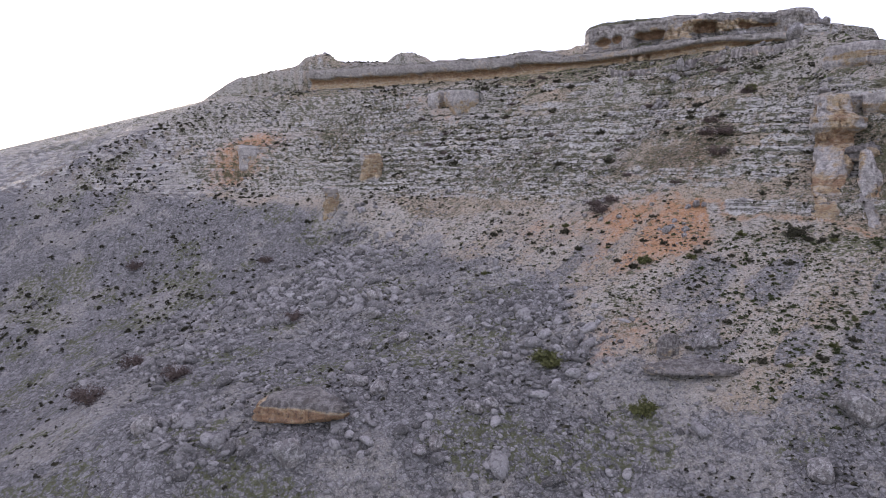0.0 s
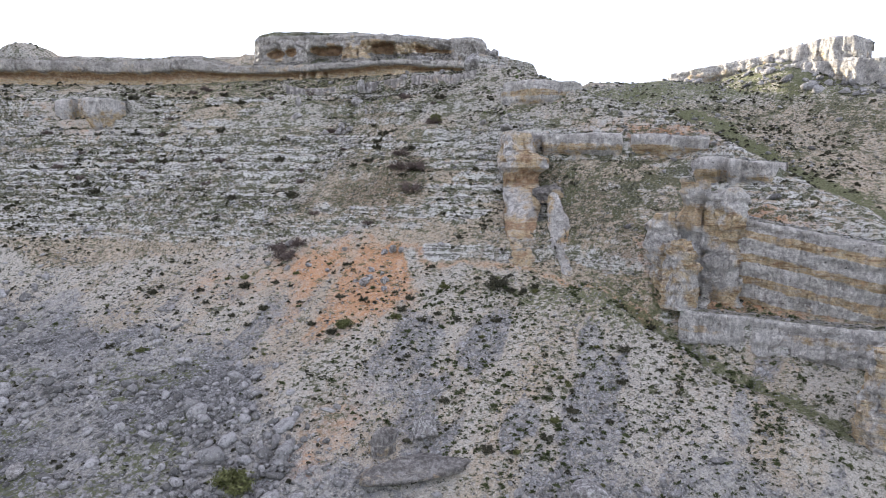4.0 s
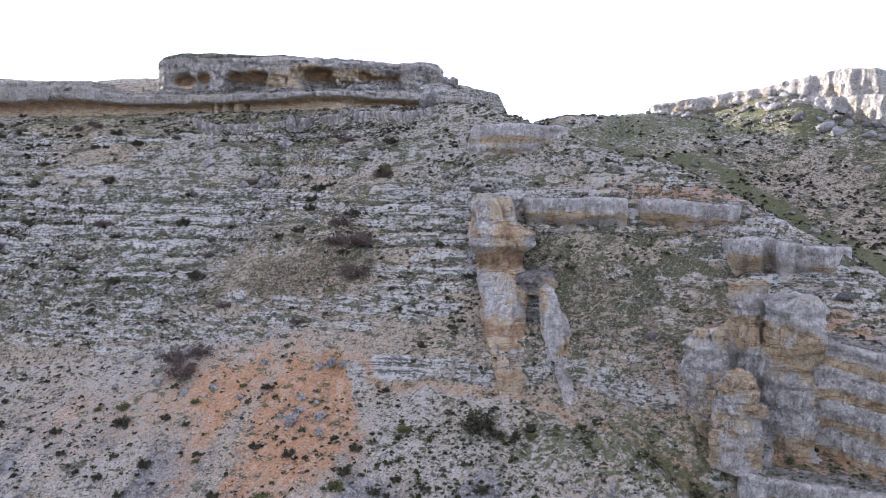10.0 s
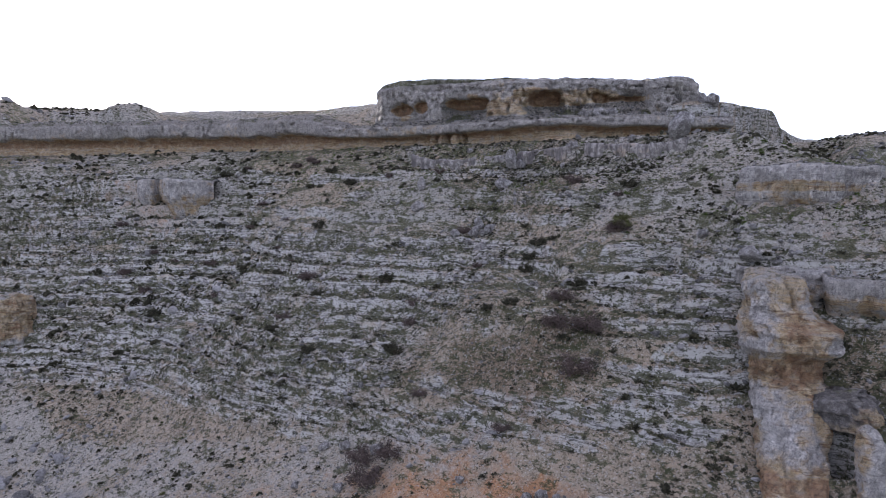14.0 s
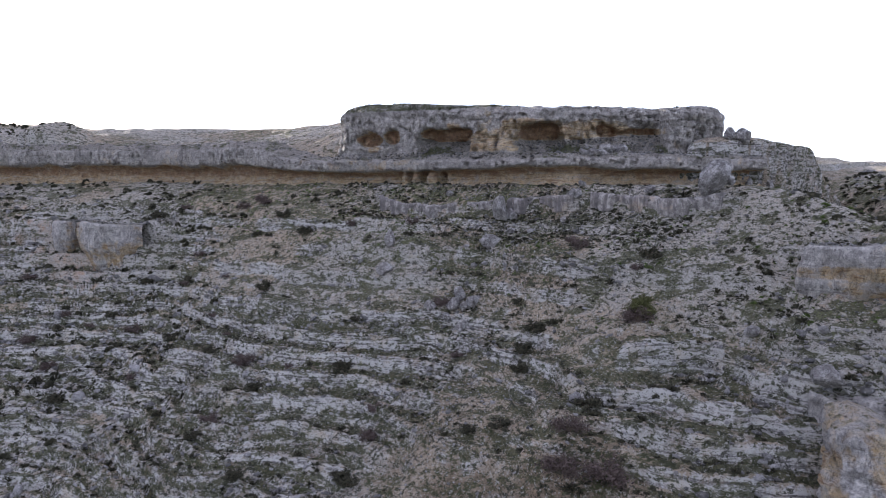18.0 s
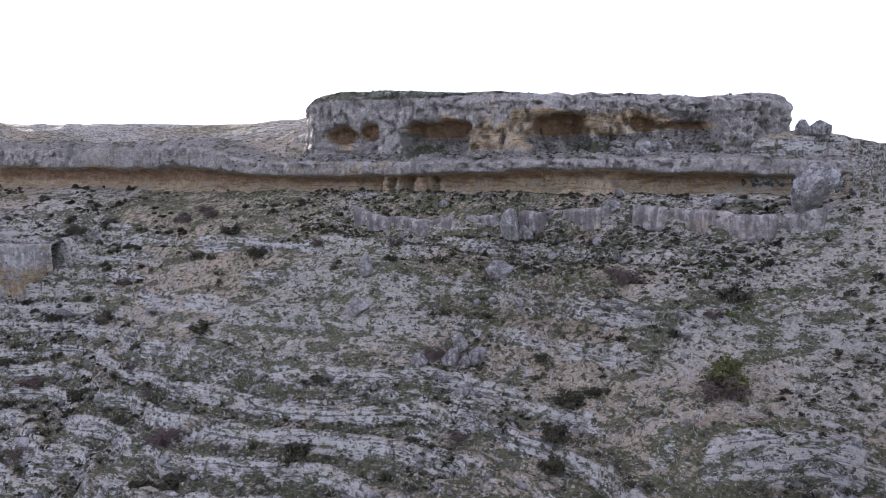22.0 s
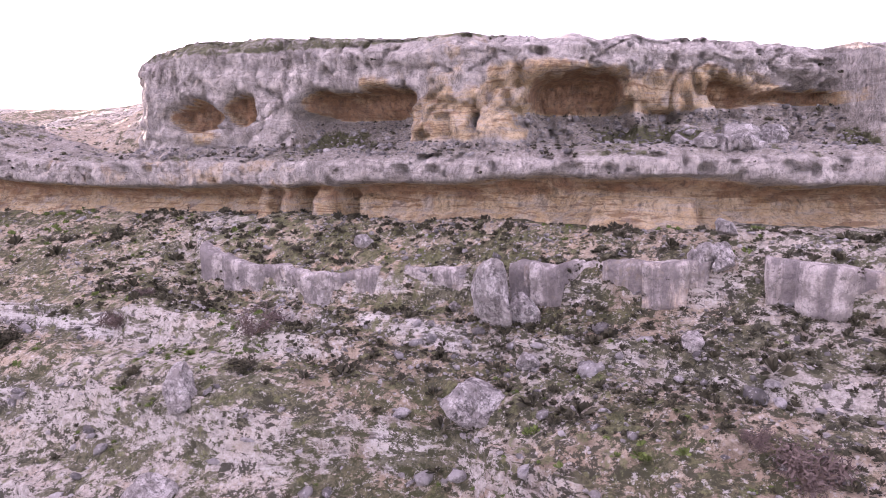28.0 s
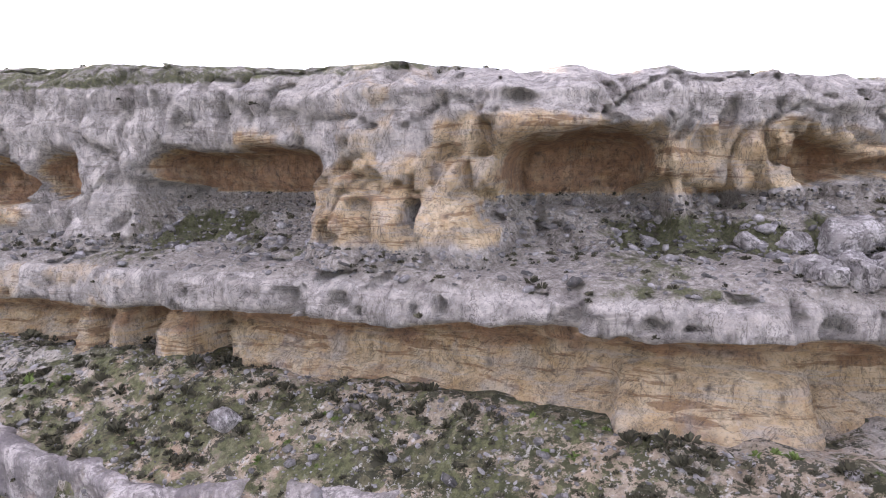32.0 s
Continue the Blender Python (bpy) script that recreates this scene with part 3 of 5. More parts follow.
def spread(lo, hi, step, far, grow=1.13, grow_up=1.13):
    """Even lines from lo to hi, and wider and wider ones out to far on both sides."""
    core = np.arange(lo, hi + step / 2, step)
    sides = []
    for g in (grow, grow_up):
        out, d, edge = [], step, 0.0
        while edge < far:
            d *= g
            edge += d
            out.append(edge)
        sides.append(np.array(out))
    return np.concatenate([lo - sides[0][::-1], core, core[-1] + sides[1]])


GA, GB = spread(-132, 126, 0.5, 3000, 1.08, 1.05), spread(-80, 24, 0.48, 3000, 1.018, 1.08)
GZ, GROCK, GTREAD = heights(GA, GB)


def ground_z(x, y):
    """The ground's height at places of the world."""
    a, b = hill(np.asarray(x, float), np.asarray(y, float))
    i = np.clip(np.searchsorted(GA, a) - 1, 0, len(GA) - 2)
    j = np.clip(np.searchsorted(GB, b) - 1, 0, len(GB) - 2)
    u, v = (a - GA[i]) / (GA[i + 1] - GA[i]), (b - GB[j]) / (GB[j + 1] - GB[j])
    return (GZ[i, j] * (1 - u) + GZ[i + 1, j] * u) * (1 - v) + (GZ[i, j + 1] * (1 - u) + GZ[i + 1, j + 1] * u) * v


def mesh_of(name, verts, quads, material, masks=None, even=True):
    """A mesh from arrays of places and quads (or triangles), with the mask colours."""
    me = bpy.data.meshes.new(name)
    n, k = len(quads), quads.shape[1]
    me.vertices.add(len(verts))
    me.vertices.foreach_set("co", np.ascontiguousarray(verts, np.float32).ravel())
    me.loops.add(n * k)
    me.loops.foreach_set("vertex_index", np.ascontiguousarray(quads, np.int32).ravel())
    me.polygons.add(n)
    me.polygons.foreach_set("loop_start", np.arange(0, n * k, k, dtype=np.int32))
    me.polygons.foreach_set("loop_total", np.full(n, k, np.int32))
    if even:
        me.polygons.foreach_set("use_smooth", np.ones(n, bool))
    if masks is not None:
        layer = me.attributes.new("mask", "FLOAT_COLOR", "POINT")
        layer.data.foreach_set("color", np.ascontiguousarray(masks, np.float32).ravel())
    me.update(calc_edges=True)
    me.validate()
    me.materials.append(material)
    return me


def net(rows, cols):
    """Quads over a grid of vertices."""
    i = np.arange(rows * cols).reshape(rows, cols)
    return np.stack([i[:-1, :-1], i[1:, :-1], i[1:, 1:], i[:-1, 1:]], -1).reshape(-1, 4)


def ground():
    A, B = np.meshgrid(GA, GB, indexing="ij")
    X, Y = plan(A, B)
    slope = np.hypot(*np.gradient(GZ, GA, GB))
    rock = np.maximum(GROCK, 0.75 * smooth(slope, 1.5, 2.3))
    rock = np.maximum(rock, 0.48 * smooth(GZ, 46, 54) * (1 - smooth(GZ, 84, 92)) * (A > 5) * smooth(fbm(A, B * 0.5, GZ * 0.5, 14, 4), -0.3, 0.1))
    rock = rock * (1 - 0.25 * smooth(GZ, 82, 90) * (1 - smooth(A, 62, 85)) * smooth(A, -40, -30) * (1 - smooth(GZ, 103, 106)))
    patch = fbm(X, Y, 0, 22, 5, 0.6)
    fall = fbm(A, B * 0.16, 71.0, 7, 4, 0.6)  # streaks that run down the fall line
    green = smooth(GZ, 80, 96) * 0.38 * smooth(patch, -0.2, 0.25) + 0.0 * A
    green = green + 0.15 * blob(A, B, 25, 10, 30, 5)
    green = green + 0.4 * blob(A, B, -95, -60, 22, 7) + 0.36 * blob(A, B, -74, -64, 26, 9) + 0.5 * blob(A, B, -125, -58, 18, 5)
    swale = B - np.interp(A, (-150, -133, -123, -111, -96, -66, -50), (-6, 8, 24, 36, 48, 52, 40)) + fbm(X, Y, 43, 14, 4) * 8
    hilltop = smooth(A, -45, -70) * smooth(B, 20, 40)
    green = green + 0.3 * hilltop * smooth(GZ, 95, 103)
    green = (green + 0.25 * blob(A, B, -80, -32, 24, 17)) * (1 - 0.8 * rock)
    green = np.maximum(green, 1.3 * np.exp(-((swale / 5.0) ** 2)) * smooth(A, -45, -60))
    green = np.maximum(green, 0.75 * np.exp(-(((B - np.interp(A, (-160, -116, -100, -86), (-86, -70, -63, -57))) / 3.0) ** 2)) * smooth(A, -80, -92))
    warm = 0.7 * blob(A, B, -112, -48, 22, 12) + 0.5 * blob(A, B, -92, -12, 26, 5) + 0.6 * blob(A, B, -50, -1, 12, 6) + 0.7 * blob(A, B, 174, -108, 16, 20) + 0.5 * blob(A, B, 118, -34, 16, 8)
    foot = B - np.interp(A, (-98, -83, -74, -53, -41, -29, -20, 5, 35, 70), (-60, -57, -54, -55, -56, -53, -52, -56, -68, -82))
    warm = warm + 0.4 * np.exp(-(((foot + 0.9 + fbm(X, Y, 3, 9, 3) * 1.5) / 1.3) ** 2)) * (A > -98) * (A < -27)
    below = 1 - smooth(foot + fbm(X, Y, 21, 6, 3) * 2.5, -2.0, 1.0)
    scar = 1.8 * blob(A, B, -31, -66, 11, 14) + 0.5 * blob(A, B, -8, -66, 13, 10) + 0.55 * blob(A, B, -24, -86, 9, 10) + 0.3 * blob(A, B, 12, -78, 16, 10) + 0.3 * blob(A, B, -48, -112, 12, 14)
    ochre = scar * below * (0.75 + 1.3 * fall) * (1 - smooth(-A + 0.92 * (B + 56), 29, 34)) + 0.3 * blob(A, B, -19, -43, 13, 8) + 0.2 * smooth(patch, 0.1, 0.4) * smooth(GZ, 80, 90) * (1 - hilltop) + warm
    W = A + fbm(X, Y, 31, 9, 4, 0.6) * 14
    soil = (1.0 * blob(W, B, -24, -36, 8, 6) + 0.9 * blob(W, B, -14, -44, 13, 6)) * (0.6 + 0.4 * (1 - rock)) + 0.5 * blob(A, B, -42, -107, 12, 14) + 0.4 * smooth(fbm(X, Y, 40, 30, 5, 0.6), 0.0, 0.35) * (1 - below)
    soil = np.maximum(soil, 0.62 * GTREAD * smooth(fbm(A, B, 51.0, 12, 4), -0.3, 0.1))
    soil = soil + 0.3 * blob(A, B, -80, -32, 24, 17) * (1 - rock) + 0.15 * smooth(GZ, 84, 92) * (1 - smooth(GZ, 104, 108)) * (1 - rock)
    soil = soil + 0.35 * hilltop * (1 - smooth(GZ, 86, 98))
    heap = np.interp(A, (-150, -104, -63, -38, 18, 94, 160), (-92, -101, -118, -117, -102, -104, -130)) - B + fbm(X, Y, 12, 30, 4, 0.6) * 22
    scree = np.maximum(smooth(heap, -16, 14), 0.55 * smooth(fbm(A, B * 0.4, 27.0, 13, 4, 0.6), 0.1, 0.25) * (1 - smooth(GZ, 38, 46)) * below) * (1 - np.clip(ochre, 0, 1))
    dry = 0.75 * below * (1 - scree) * (0.8 + 0.8 * fall) * (1 - np.clip(1.4 * ochre, 0, 1)) + (0.35 + 0.5 * smooth(GZ, 92, 102)) * hilltop + 0.72 * smooth(GZ, 76, 90) * smooth(fbm(X, Y, 61, 18, 4), -0.3, 0.1) * (1 - hilltop)
    # bushes stand in rows that slant down along the slope
    slant = fbm((0.55 * A + B) / 2.2, (A - 0.55 * B) / 6.5, 91.0, 1.0, 4, 0.6)
    bushy = smooth(slant, 0.02, 0.13) * (1 - smooth(foot, 4, -1)) * (1 - 0.7 * rock) * smooth(GZ, 52, 62) * (0.35 + 0.65 * smooth(GZ, 66, 84)) * (1 - smooth(GZ, 108, 112))
    bushy = np.maximum(bushy, 1.5 * smooth(fbm(A, B, 95.0, 5, 4, 0.6), -0.05, 0.12) * smooth(blob(A, B, -80, -32, 24, 16), 0.2, 0.6))
    green = green + 0.5 * smooth(fbm(X, Y, 57, 16, 4, 0.6), 0.06, 0.22) * scree
    dry = dry + 0.5 * smooth(fbm(X, Y, 67, 20, 4, 0.6), 0.0, 0.2) * scree
    rough_ground = np.stack([scree, np.clip(dry, 0, 1), GTREAD, bushy], -1).reshape(-1, 4)
    masks = np.stack([rock, np.clip(green, 0, 1), np.clip(ochre, 0, 1), np.clip(soil, 0, 1)], -1).reshape(-1, 4)
    me = mesh_of("ground", np.stack([X, Y, GZ], -1).reshape(-1, 3), net(len(GA), len(GB))[:, ::-1], GROUND, masks)
    layer = me.attributes.new("cover", "FLOAT_COLOR", "POINT")
    layer.data.foreach_set("color", np.ascontiguousarray(rough_ground, np.float32).ravel())
    tagged(new("ground", me), "steep stony hillside of grey limestone ledges, scree and thin grass", "ground", kind="structure")


ground()

# ---- the mesa's cliff, with its caves ----
SHELVES = []


def sheet(name, step, line, profile, shape, label, category, rows, material=None):
    """A cliff face: a profile of (outward, height) swept along a line of the plan and shaped by a function."""
    a, b = np.array(line, float).T
    x, y = plan(a, b)
    run = np.concatenate([[0], np.cumsum(np.hypot(np.diff(x), np.diff(y)))])
    even = np.arange(0, run[-1], step)
    a, x, y = np.interp(even, run, a), np.interp(even, run, x), np.interp(even, run, y)
    k = np.exp(-0.5 * (np.arange(-12, 13) * step / 1.2) ** 2)
    x, y = (np.convolve(np.pad(v, 12, mode="edge"), k / k.sum(), mode="valid") for v in (x, y))
    tx, ty = np.gradient(x), np.gradient(y)
    size = np.hypot(tx, ty)
    nx, ny = -ty / size, tx / size
    s = np.concatenate([[0], np.cumsum(np.hypot(np.diff(x), np.diff(y)))])
    p = np.array(profile, float)
    d = np.concatenate([[0], np.cumsum(np.hypot(*np.diff(p, axis=0).T))])
    v = np.linspace(0, d[-1], rows)
    out, z = np.interp(v, d, p[:, 0]), np.interp(v, d, p[:, 1])
    A, OUT = np.meshgrid(a, out, indexing="ij")
    Z = np.broadcast_to(z, A.shape).copy()
    S = np.broadcast_to(s[:, None], A.shape)
    OUT, Z, masks = shape(A, S, OUT.copy(), Z)
    X, Y = x[:, None] + nx[:, None] * OUT, y[:, None] + ny[:, None] * OUT
    SHELVES.append((X, Y, Z, masks))
    me = mesh_of(name, np.stack([X, Y, Z], -1).reshape(-1, 3), net(len(a), rows)[:, ::-1], material or CLIFF, masks.reshape(-1, 4))
    return tagged(new(name, me), label, category, kind="structure")


def hollow(A, Z, a, z, ra, rz, power=3.0):
    """1 inside a rounded opening, falling to 0 at its edge."""
    r = (np.abs((A - a) / ra) ** power + np.abs((Z - z) / rz) ** power) ** (1 / power)
    return 1 - smooth(r, 0.72, 1.05)


def near(A, lo, hi, soft=2.5):
    return smooth(A, lo - soft, lo + soft) * (1 - smooth(A, hi - soft, hi + soft))


def mesa_face(A, S, OUT, Z):
    A = np.where((S < 50.0) & (A > -11.5) | (A < -11.5), -20.0, A)
    high = TOP(A) - 125.4
    wall = smooth(Z, 114.0, 115.0)
    edge = fbm(S, Z, 0, 5, 3) * 1.6
    A2, Z2 = A + edge, Z + fbm(S, Z, 9, 4, 3) * 1.0
    # the openings, each with a floor of rubble that runs out of it
    caves = ((42.5, 119.4, 7.8, 1.6, 4.6, 2.8), (20.0, 119.4, 4.5, 2.4, 5.0, 2.2), (64.5, 118.5, 4.2, 1.9, 3.4, 2.4), (58.0, 118.8, 2.5, 2.0, 2.8, 2.2), (5.6, 120.0, 2.8, 1.6, 3.4, 2.2), (-1.0, 119.4, 5.0, 0.9, 2.6, 2.2), (12.0, 117.4, 1.6, 0.7, 2.6, 2.2))
    cave = sum(depth * hollow(A2, Z2, a, z, ra, rz, power) for a, z, ra, rz, depth, power in caves)
    alcove = 2.6 * near(A2, 36.5, 50) * (1 - smooth(Z2, 117.5, 119.5)) + 2.8 * near(A2, 15.5, 23.5, 1.5) * (1 - smooth(Z2, 117.5, 119.8)) + 1.6 * near(A2, -8, 10, 4) * (1 - smooth(Z2, 117.2, 118.6))
    apron = np.clip(Z - 113.7, 0, 4.3) * 1.25 * (1 - smooth(Z, 118.2, 119.2)) * near(A2, 36, 50.5, 0.8)
    apron = apron + np.clip(Z - 113.7, 0, 4.0) * 1.25 * (1 - smooth(Z, 118.0, 119.2)) * near(A2, 15.2, 24.0, 0.8)
    apron = apron + np.clip(Z - 113.7, 0, 2.6 + 0.11 * (14 - A)) * 1.3 * near(A2, -12.5, 14.6, 1.5)
    alcove = 0.4 * alcove + 2.2 * hollow(A2, Z2, 24.6, 117.2, 0.9, 1.1) + 3.2 * hollow(A, Z2, 28.2, 116.6, 0.55, 1.1) + 0.9 * hollow(A2, Z2, 31.5, 116.3, 1.1, 1.3) + 1.2 * hollow(A2, Z2, 34.0, 115.4, 0.8, 0.8)
    post = 2.8 * near(A2, 25.5, 34.5, 1.8) * (1 - smooth(Z, 115.5, 121.0)) + 1.6 * near(A2, 52.5, 55.5, 1.5) * (1 - smooth(Z, 116, 120.5))
    brow = 0.9 * near(A2, 14, 26, 3) * np.exp(-(((Z - 122.2) / 0.8) ** 2))
    rough = fbm(S, 0, Z * 0.6, 6.0, 5, 0.55) * 1.7 + (ridged(S, 3, Z * 0.45, 3.0, 5, 0.6) - 0.55) * 1.5
    flute = (ridged(S * 1.0, 13, Z * 0.22, 1.5, 3) - 0.5) * 0.45 * smooth(Z + fbm(S, 0, 0, 8, 2) * 2, 119.5, 122)
    pits = -smooth(fbm(S, 7, Z * 0.8, 1.3, 2), 0.17, 0.27) * 1.0
    crack = -smooth(np.abs(fbm(S, 11, Z * 0.25, 7, 3)), 0.03, 0.0) * 1.0 - smooth(np.abs(fbm(S * 0.4, 21, Z * 1.2, 6, 3)), 0.025, 0.0) * 0.8
    bed = 0.22 * np.sin(Z * 2.6 + fbm(S, 4, Z, 8, 2) * 7)
    OUT = OUT + (rough + flute + pits + crack + bed) * (0.35 + 0.65 * wall) * (1 - 0.6 * smooth(cave, 1, 4)) + post + brow - np.maximum((cave + alcove) * smooth(Z, 113.6, 115.2), apron) - cave * near(A2, -9, 12.5)
    Z = Z + (ridged(S, 8, OUT, 2.2, 4) - 0.5) * 0.9 * (1 - wall) + fbm(S, 6, OUT * 0.5, 7, 5, 0.6) * 0.8 * smooth(Z, 123.5, 125.2) + high * smooth(Z, 119.5, 124.5)
    inside = smooth(cave + 0.45 * alcove, 0.3, 2.2)
    ochre = 0.8 * smooth(fbm(S, 5, Z, 9, 4), 0.0, 0.3) * (1 - smooth(Z, 121, 123.5)) + 0.75 * near(A, 3, 26, 4) * (1 - smooth(Z, 121, 123.2)) + 0.3 * near(A, 26, 36)
    ochre = np.maximum(np.clip(ochre, 0, 0.75), 1.1 * smooth(cave, 0.3, 1.8))
    soil = np.maximum(np.maximum(1 - smooth(Z, 114.2, 115.6), smooth(apron, 0.15, 0.5) * (1 - smooth(Z - 0.07 * np.clip(14 - A, 0, 40), 117.2, 118.3))), 0.8 * smooth(alcove, 1.2, 2.2) * (1 - smooth(Z, 116.8, 118.2)))
    green = 0.55 * (1 - smooth(Z, 113.6, 115.5)) * smooth(fbm(S, 2, 0, 7, 3), -0.1, 0.2) + 0.7 * smooth(Z, 125.0, 125.8) + 0.95 * smooth(apron, 0.2, 0.6) * (1 - smooth(Z, 115.5, 117.8)) * near(A, -12.5, 50) * smooth(fbm(S, 2, Z, 5, 3), -0.15, 0.15)
    return OUT, Z, np.stack([np.ones_like(A), green, np.clip(ochre * (1 - soil), 0, 1), soil], -1)


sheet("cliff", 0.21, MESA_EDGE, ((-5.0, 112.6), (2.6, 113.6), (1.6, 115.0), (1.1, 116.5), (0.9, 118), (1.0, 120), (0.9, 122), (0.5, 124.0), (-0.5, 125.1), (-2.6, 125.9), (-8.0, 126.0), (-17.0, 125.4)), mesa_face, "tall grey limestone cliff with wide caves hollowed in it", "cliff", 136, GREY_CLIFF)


def band_face(A, S, OUT, Z):
    low = np.interp(A, (-34, 0, 6, 10, 16, 30, 60, 80, 200), (110.8, 111.0, 111.4, 111.7, 111.7, 111.0, 110.4, 110.6, 110.8))
    Zw = Z + fbm(S, 2, 0, 6, 3) * 0.9
    under = 1 - smooth(Zw, low - 0.45, low + 0.15)
    rough = fbm(S, 0, Z * 0.6, 5.0, 5, 0.55) * 1.7 + (ridged(S, 3, Z * 0.4, 2.6, 5, 0.6) - 0.55) * 1.7
    pits = -smooth(fbm(S, 7, Z, 1.1, 2), 0.17, 0.28) * 1.0 * (1 - under)
    legs = near(A, 40, 53, 1.0) * (1 - smooth(Z, 109.6, 110.8)) * (smooth(np.sin(S * 1.55 + np.sin(S * 0.6) * 1.2), 0.0, 0.5) * 4.0 - 1.6)
    block = 2.0 * near(A, 7.5, 15.8, 0.35) * (1 - smooth(Z, 109.6, 110.2))
    seam = ((ridged(S * 0.25, 4, Z * 1.6, 2.4, 4, 0.6) - 0.5) * 1.0 + (ridged(S, 4, Z, 1.6, 4, 0.6) - 0.5) * 0.9 - 0.8 * np.exp(-(((Z - low + 1.0) / 0.22) ** 2))) * under
    OUT = OUT + rough * (1 - 0.7 * under) + pits + seam - under * (3.0 + fbm(S, 1, Z, 4, 3)) + (legs + block) * under + 1.9 * (1 - smooth(Z, 107.2, 109.2 + fbm(S, 3, 0, 9, 3) * 1.5)) * under * (1 - 0.8 * near(A, 39, 54, 1.0))
    top = smooth(Z, 112.9, 113.6)
    Z = Z + fbm(S, 8, OUT, 3, 4) * 0.9 * top
    foot = 1 - smooth(Z + fbm(S, 3, 0, 9, 3) * 1.2, 105.6, 107.2)
    Z = Z + 0.75 * np.clip(Z - 108.5, 0, 20) * smooth(A, 78, 98)
    green = np.maximum(0.6 * top * smooth(fbm(S, 2, OUT, 6, 3), -0.15, 0.15), 0.4 * foot)
    return OUT, Z, np.stack([np.ones_like(A), green, np.clip((0.75 + 0.3 * smooth(Z, low - 1.8, low - 0.6)) * under * (1 - foot), 0, 0.95) + 0.4 * (1 - under) * smooth(fbm(S, 5, Z, 7, 3), 0.12, 0.3), np.maximum(0.75 * top, foot)], -1)


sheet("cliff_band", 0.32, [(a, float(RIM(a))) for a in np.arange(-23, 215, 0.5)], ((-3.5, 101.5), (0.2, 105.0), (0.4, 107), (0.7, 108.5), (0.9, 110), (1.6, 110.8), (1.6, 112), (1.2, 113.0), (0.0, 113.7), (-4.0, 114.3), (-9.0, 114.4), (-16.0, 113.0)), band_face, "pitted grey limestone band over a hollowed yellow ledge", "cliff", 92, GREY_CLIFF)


def wall(name, line, tops, tall, label, warm=0.4, shelf=4.0, gaps=(), bulge=0.6, fine=0.3, rugged=1.0, grime=0.0, layers=0.0, material=None, blocks=1.0):
    """A low rock wall on the slope: its line in plan, the height of its top along a, and how tall it stands."""
    flush = tops is None
    if flush:
        a = np.arange(line[0][0], line[-1][0], 1.5)
        b = np.interp(a, [p[0] for p in line], [p[1] for p in line])
        line, tops = list(zip(a, b)), ground_z(*plan(a, b + 1.4)) - 0.35
    knots = [p[0] for p in line]
    order = np.argsort(knots)
    ka, kt = np.array(knots, float)[order], np.array(tops, float)[order]

    def face(A, S, OUT, Z):
        t = Z
        up = smooth(t, -0.25 * tall, 0.05)
        rough = (ridged(S, 3, t * 0.45, 3.2, 5, 0.6) - 0.55) * 1.5 + fbm(S, 0, t * 0.6, 6, 4) * 1.6
        block = (np.floor(S / 3.1 + fbm(S, 2, 0, 9, 2)) * 0.618 % 1.0 - 0.5) * 1.1 * blocks
        bed = (ridged(S * 0.2, 5, t * 1.3, 2.6, 3) - 0.5) * 0.8 * bulge
        OUT = OUT + (rough * rugged + block + bed) * (1 - 0.6 * smooth(t, -0.05, 0.3))
        for lo, hi in gaps:
            OUT = OUT - 5.0 * near(A, lo, hi, 0.8)
        if flush:
            OUT = OUT - 0.45
        ends = np.minimum(S, S.max() - S)
        OUT = OUT - 4.5 * (1 - smooth(ends, 0, 4.0))
        Z = np.interp(A, ka, kt) + t + fbm(S, 9, 0, 8, 4) * (0.3 if flush else 0.8) * smooth(t, -0.7 * tall, 0.0) + (ridged(S, 8, OUT, 2.5, 4) - 0.5) * 0.5 * up
        top = smooth(t, -0.05, 0.2)
        ochre = np.clip(warm * (0.5 + 0.9 * (1 - smooth(t, -tall, -0.45 * tall))) + 1.1 * fbm(S, 6, t * 1.5, 9, 4) + layers * (smooth(np.sin(1.25 * t + 3.0 * fbm(S * 0.5, 16, t * 0.2, 30, 3)), 0.1, 0.7) - 0.3), 0, 0.78)
        return OUT, Z, np.stack([np.ones_like(A), 0.55 * top, ochre * (1 - top), np.maximum(0.75 * top, grime * (0.6 + 1.2 * fbm(S, 12, t * 0.5, 5, 3)))], -1)

    rows = int(tall / fine) + int(shelf / 0.5) + 8
    return sheet(name, fine, line, ((-2.5, -tall - 3.0), (-1.3, -tall), (-0.7, -0.8 * tall), (0.3, -0.6 * tall), (0.6, -0.3 * tall), (0.7, -0.3), (0.45, 0.0), (-0.5, 0.05 if flush else 0.2), (-shelf, -0.9 if flush else 0.1), (-shelf - 3, -2.0)), face, label, "cliff", rows, material)


wall("rock_band", ((-29, 12), (-15, 11), (1, 13), (11, 12.5), (22, 12), (29, 11), (36, 8.5), (53, 7), (57, 10)), None, 5.4, "low streaked limestone band across the grassy slope", 0.4, 2.0, ((20.5, 23.5), (1.5, 4.0), (30.5, 31.5)), 0.4, 0.2, 0.55, 0.35, 0.0, STREAKED)
wall("rock_band", ((-106, -17.5), (-97, -15.5), (-86, -15.5), (-76, -18.5), (-66, -21.5), (-54, -23), (-45, -24)), (80.5, 81.3, 81.8, 82.0, 82.0, 82.5, 83.0), 5.5, "pale limestone band with ochre stains above the hollow", 0.5, 4.0, ((-59, -55), (-83, -81)), 1.6, 0.3, 1.4, 0.1, 0.6)
